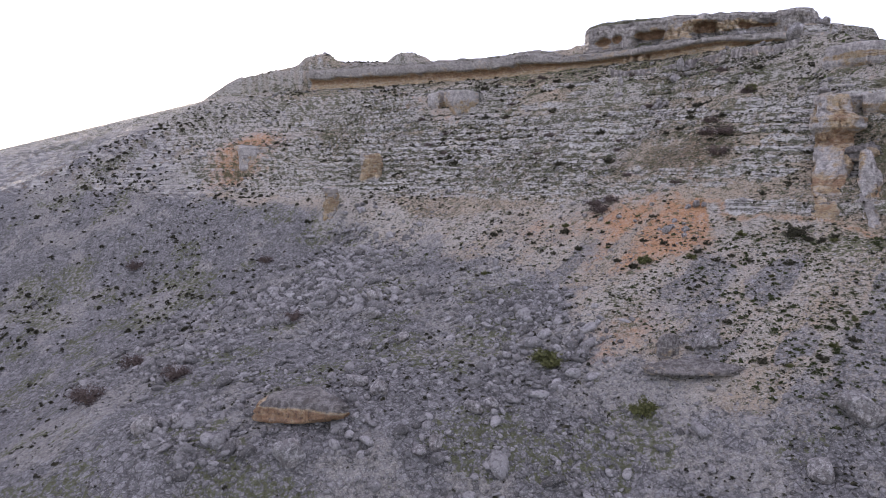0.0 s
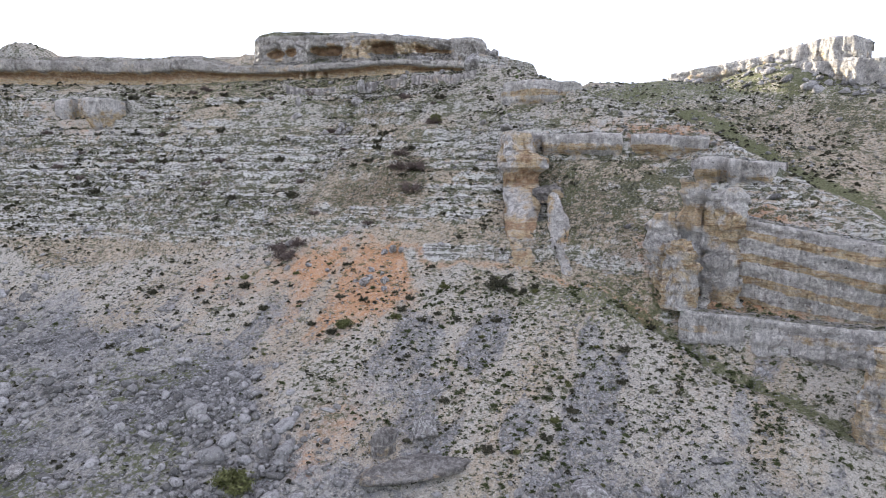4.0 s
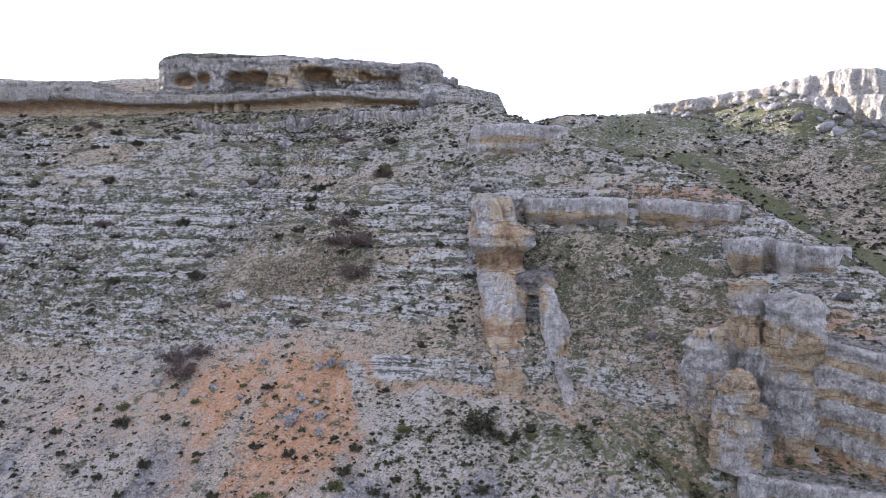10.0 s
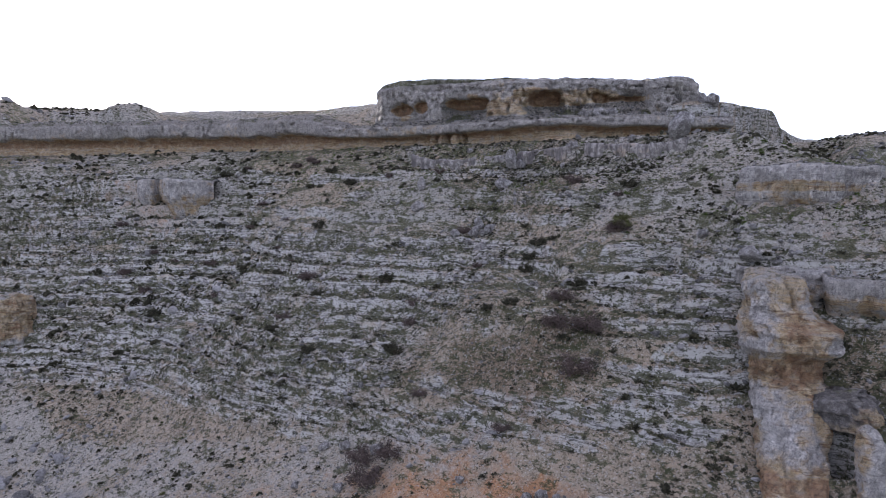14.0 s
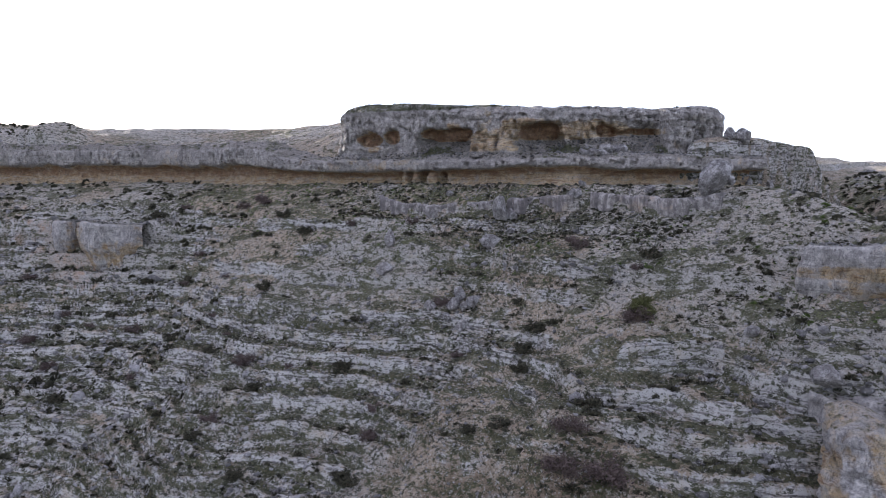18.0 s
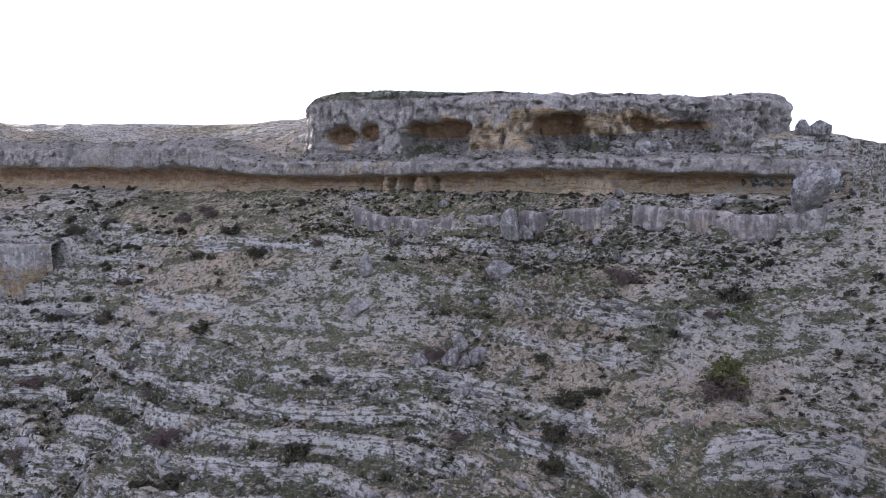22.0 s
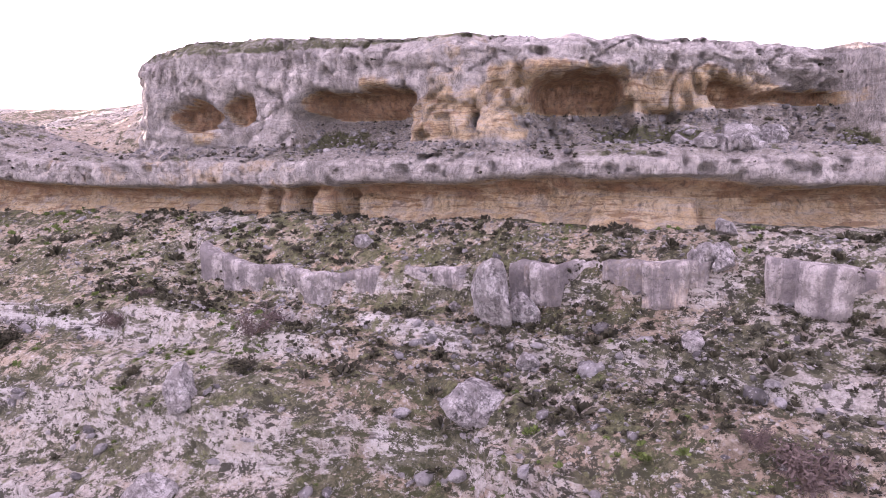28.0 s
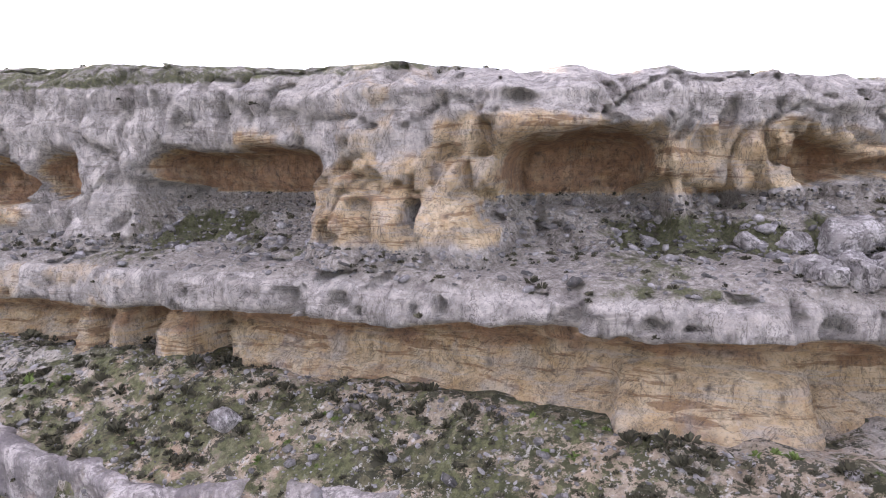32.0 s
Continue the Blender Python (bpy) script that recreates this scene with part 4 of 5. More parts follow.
wall("rock_band", ((-122, -31), (-112, -30), (-105, -30), (-98, -28)), (73.5, 74.5, 75.0, 74.5), 6.0, "broken pale limestone band lower on the nose", 0.3, 4.0, ((-109, -107),), 1.6, 0.3, 1.5, 0.05, 0.5)
wall("rock_band", ((-66, 4), (-60, 0), (-50, -4), (-43, -4.5), (-39, 1)), (99.5, 99.6, 99.8, 99.6, 99), 9.0, "pale jutting limestone outcrop with a hollow foot", 0.5, 3.0, (), 1.6, 0.3, 1.3, 0.05, 0.7)
wall("rock_band", ((99, -28), (104, -33), (112, -35), (117, -33), (119, -36), (127, -35), (131, -30)), (97, 98, 98, 97.5, 98, 97.5, 97), 10.0, "square-cut limestone outcrop split by a dark cleft", 0.6, 4.0, ((116.5, 118.5),))
wall("rock_wall", ((-175, -52), (-150, -54), (-135, -53.5), (-122, -53), (-110, -50), (-104, -48)), (50, 55, 57.5, 60, 62, 62), 18.0, "high banded limestone wall, grey and ochre in layers", 0.5, 7.0, (), 1.6, 0.3, 1.2, 0.0, 1.5)
wall("rock_wall", ((-180, -62), (-150, -62), (-130, -61), (-115, -61), (-104, -62), (-100, -58)), (38, 40.5, 41, 41.5, 42, 43), 11.0, "layered grey limestone wall under a green ledge", 0.1, 5.0, (), 1.8, 0.3, 1.0, 0.15, 0.5)
wall("rock_band", ((158, -106), (166, -112), (176, -112), (186, -108)), (72, 73, 73, 71), 17.0, "yellow limestone cliff on the far slope", 0.8, 5.0, (), 1.0, 0.45)

wall("rock_outcrop", ((-134, 81), (-121, 88), (-106, 96.5), (-91, 102.5), (-74, 109)), (118.6, 118.2, 117.0, 115.9, 114.8), 6.5, "long flat limestone cap rock over a shadowed hollow", 0.45, 9.0, (), 2.2, 0.45, 0.8, 0.0, 0.3, None, 0.35)
wall("rock_outcrop", ((-149, 68), (-143, 69), (-136, 75), (-130, 79), (-122, 85), (-116, 89)), (117.5, 119.4, 120.2, 119.6, 118.6, 117.6), 13.0, "square limestone crown of the cap rock", 0.1, 9.0, (), 1.0, 0.45, 1.3, 0.0, 0.0, None, 0.5)
wall("rock_outcrop", ((-156, 59), (-151, 60), (-143, 65), (-134, 71), (-122, 77), (-114, 83)), (108.5, 110.0, 111.0, 111.4, 111.6, 111.2), 14.0, "lower tier of broken limestone blocks under the crown", 0.15, 7.0, (), 1.2, 0.45, 1.9, 0.0, 0.0, None, 0.8)

# ---- rocks that stand free ----
def part(name, me, parent, label=""):
    ob = new(name, me)
    ob.parent = parent
    if label:
        ob["label"] = label
    return ob


def column(name, x, y, z0, z1, radii, label, category="rock tower", squeeze=(1.0, 1.0), turn=0.0, lean=(0.0, 0.0), warm=0.5, seed=0.0, material=None):
    """A standing rock: rings whose radius follows the given list from foot to top, roughened, with a broken flat top."""
    rows, cols = 84, 84
    t = np.linspace(0, 1, rows)[:, None]
    ang = np.linspace(0, 2 * np.pi, cols, endpoint=False)[None]
    r = np.interp(t, np.linspace(0, 1, len(radii)), radii)
    box = (np.abs(np.cos(ang)) ** 5 + np.abs(np.sin(ang)) ** 5) ** (-1 / 5)
    z = z0 + (z1 - z0) * np.clip(t / 0.94, 0, 1) + 0 * ang
    r = r * (0.35 + 0.65 * box) * np.where(t > 0.94, 1 - ((t - 0.94) / 0.06), 1.0)
    ux, uy = np.cos(ang), np.sin(ang)
    n = fbm(ux * r + seed, uy * r + seed, z * 0.8, 5, 5, 0.58) * 2.0 + (ridged(ux * r + seed, uy * r + seed, z * 0.6, 3.4, 5, 0.6) - 0.55) * 2.2 + 0.10 * np.sin(z * 2.1 + 6 * fbm(ux * r + seed, uy * r, z, 6, 2)) + 0.5 * fbm(ang * 3 + seed, 0 * z, z * 0.12, 1.2, 3) - 0.7 * smooth(np.abs(fbm(ux * r + seed, uy * r + 40, z * 0.2, 5, 2)), 0.05, 0.0)
    shelf = z / 2.4 + 0.7 * fbm(ux * r + seed, uy * r, z, 8, 2)
    n = n + 0.55 * (np.floor(shelf) * 0.618 % 1.0 - 0.5) - 0.5 * np.exp(-(((shelf % 1.0) / 0.07) ** 2)) + 0.8 * (ridged(ux * r + seed, uy * r + 9, z * 0.8, 1.3, 3, 0.6) - 0.55)
    r = np.maximum(r + n * np.minimum(1.0, r / 2.0), 0.0)
    lx, ly = ux * r * squeeze[0], uy * r * squeeze[1]
    c, s = math.cos(radians(turn)), math.sin(radians(turn))
    X, Y = x + lx * c - ly * s + lean[0] * t, y + lx * s + ly * c + lean[1] * t
    Z = z + fbm(X, Y, seed, 4, 4) * 1.6 * smooth(t, 0.85, 0.94)
    ochre = np.clip(0.1 + 0.9 * warm + 1.4 * fbm(X, Y, Z * 1.6, 7, 3), 0, 0.8)
    masks = np.stack([np.ones_like(X), 0.5 * smooth(t, 0.95, 0.97) + 0 * X, ochre, 0.4 * smooth(t, 0.95, 0.97) + 0 * X], -1).reshape(-1, 4)
    q = np.arange(rows * cols).reshape(rows, cols)
    quads = np.stack([q[:-1], np.roll(q[:-1], -1, 1), np.roll(q[1:], -1, 1), q[1:]], -1).reshape(-1, 4)
    me = mesh_of(name, np.stack([X, Y, Z], -1).reshape(-1, 3), quads, material or CLIFF, masks)
    return tagged(new(name, me), label, category)


def buttress(name, levels, label, warm, seed, stains=(), category="rock tower"):
    """A rock that leans back on the hill: rings round a line of (x, y, z, radius), roughened and cracked."""
    rows, cols = 120, 96
    t = np.linspace(0, 1, rows)
    lv = np.array(levels, float)
    k = np.linspace(0, 1, len(lv))
    x, y, z, r = (np.interp(t, k, lv[:, i])[:, None] for i in range(4))
    ang = np.linspace(0, 2 * np.pi, cols, endpoint=False)[None]
    ux, uy = np.cos(ang), np.sin(ang)
    box = (np.abs(np.cos(ang + 0.5)) ** 4 + np.abs(np.sin(ang + 0.5)) ** 4) ** (-1 / 4)
    r = r * (0.45 + 0.55 * box) * np.where(t > 0.95, 1 - ((t - 0.95) / 0.05) ** 2, 1.0)[:, None]
    px, py = ux * r + seed, uy * r + seed
    n = fbm(px, py, z * 0.7, 5, 5, 0.58) * 1.6 + (ridged(px, py, z * 0.5, 3.0, 5, 0.6) - 0.55) * 1.6 - 0.9 * smooth(np.abs(fbm(px, py + 40, z * 0.15, 5, 2)), 0.05, 0.0)
    n = n + 0.9 * (ridged(px, py + 9, z * 0.8, 1.3, 3, 0.6) - 0.55) - 0.35 * np.exp(-(((z / 3.1 + fbm(px, py, z, 8, 2)) % 1.0 / 0.07) ** 2)) - 0.6 * smooth(fbm(px, py + 70, z, 1.4, 2), 0.17, 0.27)
    r = np.maximum(r + n * np.minimum(1.0, r / 3.0), 0.0)
    X, Y = x + ux * r, y + uy * r
    Z = z + fbm(X, Y, seed, 4, 4) * 1.4 * smooth(t, 0.8, 0.95)[:, None]
    ochre = 0.1 + 0.6 * warm + 1.3 * fbm(X, Y, Z * 1.4, 7, 4)
    for z0, wide, much in stains:
        ochre = ochre + much * np.exp(-(((Z - z0 + fbm(X, Y, 3, 4, 3) * 1.5) / wide) ** 2))
    top = smooth(t, 0.955, 0.97)[:, None] + 0 * X
    masks = np.stack([np.ones_like(X), 0.4 * top, np.clip(ochre, 0, 0.95), 0.4 * top], -1).reshape(-1, 4)
    q = np.arange(rows * cols).reshape(rows, cols)
    quads = np.stack([q[:-1], np.roll(q[:-1], -1, 1), np.roll(q[1:], -1, 1), q[1:]], -1).reshape(-1, 4)
    return tagged(new(name, mesh_of(name, np.stack([X, Y, Z], -1).reshape(-1, 3), quads, CLIFF, masks)), label, category)


buttress("rock_pillar", ((97.0, 176.5, 46.0, 2.8), (98.8, 179.4, 51.8, 2.6), (101.1, 182.7, 54.7, 3.2), (105.2, 189.2, 59.1, 4.2), (107.8, 192.4, 62.6, 4.4), (110.2, 196.1, 66.3, 4.9), (111.8, 198.6, 68.4, 4.4), (112.0, 198.7, 70.8, 4.6), (112.0, 198.5, 72.6, 6.2), (112.8, 199.5, 75.0, 6.6), (113.0, 201.8, 76.2, 5.2), (113.0, 203.4, 79.2, 4.4), (113.2, 204.7, 83.6, 4.6)), "tall pale limestone pillar with an ochre hollow under its ledge", 0.6, 3, ((69.5, 1.5, 0.7), (75.0, 0.8, 0.3), (56.0, 1.6, 0.35)))
buttress("rock_pillar", ((120.0, 208.0, 74.0, 5.5), (120.0, 207.0, 78.0, 5.2), (120.5, 207.0, 80.5, 5.0), (121.0, 207.5, 83.2, 4.6)), "blocky limestone shoulder behind the pillar's head", 0.3, 29)
buttress("rock_pillar", ((106.0, 169.5, 42.0, 2.4), (106.9, 171.3, 47.0, 1.9), (108.7, 174.6, 49.5, 2.6), (108.8, 176.4, 53.1, 3.1), (109.8, 177.4, 55.7, 2.5), (110.1, 178.5, 58.6, 2.4), (109.8, 179.6, 61.5, 1.9), (109.9, 180.5, 63.9, 1.5), (110.1, 181.2, 66.2, 1.1)), "pale limestone fin beside the dark opening", 0.58, 41, ((54.0, 1.2, 0.5),))
column("rock_shelter", 113.6, 189.4, 62.0, 67.5, (1.2, 3.4, 3.8, 3.8, 3.2, 2.0), "weathered limestone roof of the dark rock shelter", "rock shelter", squeeze=(0.9, 1.2), turn=30, warm=0.1, seed=151, material=WEATHERED)
column("rock_tower", 118.6, 151.0, 44, 62.3, (2.2, 2.6, 2.7, 2.6, 2.3, 1.6), "rounded grey limestone tower with ochre foot", warm=0.48, seed=53)
column("rock_tower", 127.3, 149.6, 46, 69.2, (3.8, 3.5, 3.1, 2.6, 2.2, 1.7), "slender grey limestone tower behind the rounded one", warm=0.42, seed=61)
column("rock_tower", 116.8, 143.8, 42, 56.4, (3.0, 2.9, 2.8, 2.7, 2.5, 1.9), "low limestone tower with a smooth ochre foot", warm=0.6, seed=71)
column("rock_tower", 129.4, 143.2, 42, 67.2, (4.0, 3.9, 3.8, 3.7, 3.6, 3.0), "broad block of pale limestone beside a deep cleft", squeeze=(0.95, 1.1), turn=25, warm=0.45, seed=83)
column("rock_tower", -31.0, 303.0, 48, 68, (4.4, 4.2, 4.0, 4.0, 4.2, 4.0), "yellow limestone tower on the far slope", warm=0.7, seed=97)
column("rock_tower", -45.0, 279.5, 40, 54.5, (2.6, 2.4, 2.3, 2.3, 2.4, 2.2), "small yellow limestone stump on the far slope", warm=0.7, seed=103)
column("rock_tower", 127.5, 103.0, 20, 41.5, (6.0, 5.6, 5.0, 4.6, 4.0, 3.4), "pale limestone tower at the gully's edge, ochre streaked", squeeze=(1.0, 1.1), turn=20, warm=0.5, seed=163)

# ---- boulders ----
RNG = np.random.RandomState(11)


def ball(times):
    bm = bmesh.new()
    bmesh.ops.create_icosphere(bm, subdivisions=times, radius=1.0)
    v = np.array([p.co[:] for p in bm.verts])
    f = np.array([[p.index for p in q.verts] for q in bm.faces])
    bm.free()
    return v, f


BALLS = {n: ball(n) for n in (1, 2, 4)}


def rough_ball(times, seed, block=0.92, planes=10):
    """A unit rock: a ball squared off by random planes and roughened."""
    v, f = BALLS[times]
    r = np.random.RandomState(seed)
    out = np.ones(len(v))
    for _ in range(planes):
        way = r.normal(size=3)
        way /= np.linalg.norm(way)
        out = np.minimum(out, (0.44 + 0.36 * r.rand()) / np.maximum(v @ way, 1e-3))
    p = v * (1 - block + block * out)[:, None]
    if times > 1:
        n = fbm(v[:, 0] + seed * 3.7, v[:, 1], v[:, 2], 1.1, 4, 0.55)
        p = p * (1 + 0.22 * n + (0.24 * (ridged(p[:, 0] * 2 + seed, p[:, 1] * 2, p[:, 2] * 2, 0.9, 4) - 0.55) if times > 2 else 0))[:, None]
    return p, f


def boulder(x, y, wide, label, seed, tall=0.75, deep=0.85, sink=0.3, z=None, name="boulder", material=None, warm=0.0, turn=None, planes=11):
    p, f = rough_ball(4, seed, 0.94 if planes > 8 else 1.0, planes)
    r = np.random.RandomState(seed)
    t = r.rand() * 6.28 if turn is None else radians(turn)
    p = p * np.array([0.66, 0.66 * deep, 0.66 * tall]) * wide
    p = p @ np.array(Euler((r.normal() * 0.15, r.normal() * 0.15, t)).to_matrix()).T
    low = (float(ground_z(x, y)) if z is None else z) - p[:, 2].min() - sink * (p[:, 2].max() - p[:, 2].min())
    masks = None
    if warm:
        h = (p[:, 2] - p[:, 2].min()) / np.ptp(p[:, 2])
        masks = np.stack([np.ones(len(p)), 0 * h, np.clip(warm * (1 - smooth(h, 0.45, 0.72)) + 0.5 * fbm(p[:, 0], p[:, 1], p[:, 2], 3, 3), 0, 1), 0 * h], -1)
    me = mesh_of(name, p, f, material or BOULDER, masks, even=False)
    ob = new(name, me)
    ob.location = (x, y, low)
    return tagged(ob, label, "boulder")


boulder(-26.5, 133.0, 17.5, "huge flat grey boulder with an orange broken underside", 5, 0.34, 0.55, 0.15, material=WEATHERED, warm=1.6, turn=-12)
boulder(53.0, 138.5, 17.0, "long low limestone slab with an ochre edge", 9, 0.17, 0.35, 0.4, material=WEATHERED, warm=0.3, turn=-8)
boulder(48.0, 145.0, 5.0, "pale upright limestone block on the slab", 14, 1.2, 0.7, 0.3, material=WEATHERED, warm=0.3)
boulder(95.0, 280.8, 3.6, "big pale grey boulder below the streaked rock band", 31, 1.35, 0.7, 0.22, planes=6)
boulder(97.3, 280.0, 2.2, "small grey boulder leaning on the big pale one", 22, 1.3, 0.9, 0.25)
boulder(90.5, 274.3, 4.4, "wide pale grey boulder, tilted on the slope", 23, 0.62, 0.9, 0.25)
boulder(124.5, 250.0, 5.2, "round pitted grey boulder at the cliff's end", 28, 1.0, 1.0, 0.15)
boulder(69.8, 279.0, 3.0, "grey limestone block fallen from the ledge", 25, 0.7, 0.8, 0.25)
boulder(71.6, 283.6, 2.8, "cracked upright grey limestone block", 26, 1.2, 0.8, 0.3)
boulder(115.0, 213.0, 4.0, "grey boulder on the pillar's flat head", 27, 0.6, 0.9, 0.3)
TALUS = (
    (-19.0, 147.1, 6.0), (-13.0, 141.5, 5.0), (-19.0, 185.0, 6.2), (-19.1, 168.3, 4.2), (-20.3, 198.0, 5.2), (-28.2, 176.2, 4.0), (-54.6, 136.3, 4.2), (17.7, 113.8, 5.4), (9.5, 110.9, 5.4), (-4.7, 123.8, 3.6), (-1.5, 125.3, 3.8),
    (6.4, 134.7, 4.6), (-29.9, 107.7, 9.0), (23.5, 109.8, 5.0), (35.5, 107.7, 5.4), (73.9, 118.9, 9.0), (-60.0, 133.9, 5.4), (56.3, 144.7, 5.9), (-15.3, 109.3, 3.6), (-28.6, 122.6, 8.0), (-9.7, 168.6, 4.0), (-75.4, 216.5, 4.8), (10.0, 136.0, 4.2), (64.0, 112.0, 5.0),
)
for k, (x, y, w) in enumerate(TALUS):
    boulder(x, y, 0.8 * w, "weathered grey limestone boulder lying in scree", 40 + k, 0.65 + 0.3 * RNG.rand(), 0.75 + 0.2 * RNG.rand(), 0.3)["group"] = "boulders in the scree"
SCAR = ((63.3, 193.8, 2.4), (66.6, 198.1, 1.8), (74.1, 201.7, 2.6), (63.9, 210.9, 1.6), (67.5, 191.6, 2.0), (75.5, 200.0, 2.0), (72.0, 203.0, 1.8), (65.2, 195.6, 1.5), (68.3, 195.0, 1.3), (61.8, 196.2, 1.2), (66.0, 188.5, 1.6), (57.5, 206.0, 1.5), (54.0, 211.5, 1.8), (49.0, 214.5, 1.6), (52.5, 224.5, 2.2), (47.5, 229.0, 2.4), (43.5, 231.5, 2.2), (40.0, 233.0, 1.6), (45.5, 221.0, 1.8), (38.5, 225.5, 1.7))
for k, (x, y, w) in enumerate(SCAR):
    boulder(x, y, w, "pale grey boulder on orange earth", 80 + k, 0.75, 0.8, 0.25)["group"] = "boulders on the scar"
SLOPE = (
    (82.8, 268.4, 2.6), (81.4, 267.7, 2.5), (81.6, 262.8, 2.6), (77.2, 268.8, 2.2), (95.6, 275.8, 1.8), (108.1, 271.2, 1.3), (107.4, 272.8, 1.3), (117.6, 259.8, 2.0), (103.8, 268.6, 1.7), (84.4, 264.8, 2.6), (115.6, 227.0, 2.2), (109.9, 273.1, 1.6), (107.5, 272.5, 1.8), (108.4, 271.6, 1.4), (93.3, 285.9, 1.1),
    (87.8, 296.0, 1.7), (83.0, 266.0, 2.0), (79.5, 266.5, 1.8),
)
for k, (x, y, w) in enumerate(SLOPE):
    boulder(x, y, w, "pale limestone boulder on the tufted slope", 100 + k, 0.7 + 0.3 * RNG.rand(), 0.85, 0.25)["group"] = "boulders on the slope"
RUBBLE = ((114.9, 279.5, 2.4), (116.2, 280.6, 1.8), (113.8, 280.9, 1.7), (117.3, 279.4, 2.2), (115.6, 278.3, 1.6), (112.9, 279.2, 1.3), (121.7, 287.3, 2.6), (120.3, 284.8, 3.4), (123.4, 287.6, 3.8), (119.2, 288.2, 2.8), (120.9, 288.2, 2.0), (118.2, 286.2, 1.8), (122.6, 285.4, 2.2), (124.6, 285.0, 2.8), (102.5, 293.1, 1.6), (116.4, 287.6, 1.5))
for k, (x, y, w) in enumerate(RUBBLE):
    boulder(x, y, 0.95 * w, "angular grey block fallen on the cliff's ledge", 130 + k, 0.8, 0.8, 0.2, z=113.9 + 0.05 * k, planes=8)["group"] = "fallen blocks on the ledge"
EDGE = ((146.5, 277.0, 2.6), (149.0, 275.5, 3.4), (150.5, 274.5, 3.0), (153.5, 272.0, 1.8), (157.0, 269.0, 2.2), (159.5, 267.5, 2.6), (162.5, 265.0, 3.4), (139.5, 268.0, 3.0), (148.0, 272.0, 1.6))
for k, (x, y, w) in enumerate(EDGE):
    boulder(x, y, w, "standing grey boulder at the mesa's end", 150 + k, 1.1, 0.8, 0.25)["group"] = "boulders at the mesa's end"


# ---- shrubs ----
def shrub_meshes(seed, leaves, reach, thin):
    """Stems that fan out from one foot, and the leaves or twigs at their ends, for a shrub 1 m wide."""
    r = np.random.RandomState(seed)
    sv, sf, ends = [], [], []
    for k in range(16):
        t, up = r.rand() * 6.28, 0.35 + 0.65 * r.rand()
        way = np.array([math.cos(t) * (1.1 - 0.7 * up), math.sin(t) * (1.1 - 0.7 * up), up]) * (0.38 + 0.14 * r.rand())
        side = np.cross(way, (0.3, 0.2, 1.0))
        side = side / np.linalg.norm(side)
        other = np.cross(side, way / np.linalg.norm(way))
        last = None
        for j, (u, w) in enumerate(((0, 0.02), (0.55, 0.012), (1.0, 0.004))):
            bend = way * u + np.array([0, 0, 0.05 * math.sin(3 * u)])
            ring = len(sv)
            sv += [bend + side * w, bend + other * w, bend - side * w, bend - other * w]
            if last is not None:
                sf += [(last + q, last + (q + 1) % 4, ring + (q + 1) % 4, ring + q) for q in range(4)]
            last = ring
        ends.append(way)
    ends = np.array(ends)
    pick = ends[r.randint(0, len(ends), leaves)] * (0.45 + 0.65 * r.rand(leaves, 1) ** 0.6)
    at = pick + r.normal(size=(leaves, 3)) * reach
    at[:, 2] = np.abs(at[:, 2])
    a, b = r.normal(size=(leaves, 3)), r.normal(size=(leaves, 3))
    a /= np.linalg.norm(a, axis=1)[:, None]
    b = np.cross(a, b)
    b /= np.linalg.norm(b, axis=1)[:, None]
    long, wide = 0.075 * (0.6 + 0.8 * r.rand(leaves, 1)), thin * (0.6 + 0.8 * r.rand(leaves, 1))
    lv = np.concatenate([at - b * wide, at + b * wide, at + a * long], 0)
    i = np.arange(leaves)
    return np.array(sv), np.array(sf), lv, np.stack([i, i + leaves, i + 2 * leaves], -1)


BARK = leaf_material("grey_brown_bark", (0.10, 0.075, 0.055), (0.16, 0.125, 0.095))
TWIGS = leaf_material("bare_purple_brown_twigs", (0.055, 0.04, 0.035), (0.14, 0.105, 0.09))
OLIVE = leaf_material("olive_leaves", (0.05, 0.055, 0.02), (0.14, 0.14, 0.055))


def shrub_kind(seed, leaves, reach, thin, leaf, label, crown):
    sv, sf, lv, lf = shrub_meshes(seed, leaves, reach, thin)
    root = new("shrub")
    root.empty_display_size = 0.2
    tagged(root, label, "shrub")
    part("trunk", mesh_of("trunk", sv, sf, BARK), root)
    part(crown, mesh_of(crown, lv, lf, leaf, even=False), root)
    return root


def plant(kind, x, y, wide, label, group="", tall=1.0):
    m = Matrix.Translation((x, y, float(ground_z(x, y)) - 0.06 * wide)) @ Matrix.Rotation(RNG.rand() * 6.28, 4, "Z") @ Matrix.Diagonal((1.3 * wide, 1.3 * wide, 1.3 * wide * tall, 1))
    return tagged(copy_thing(kind, m), label, "shrub", group)


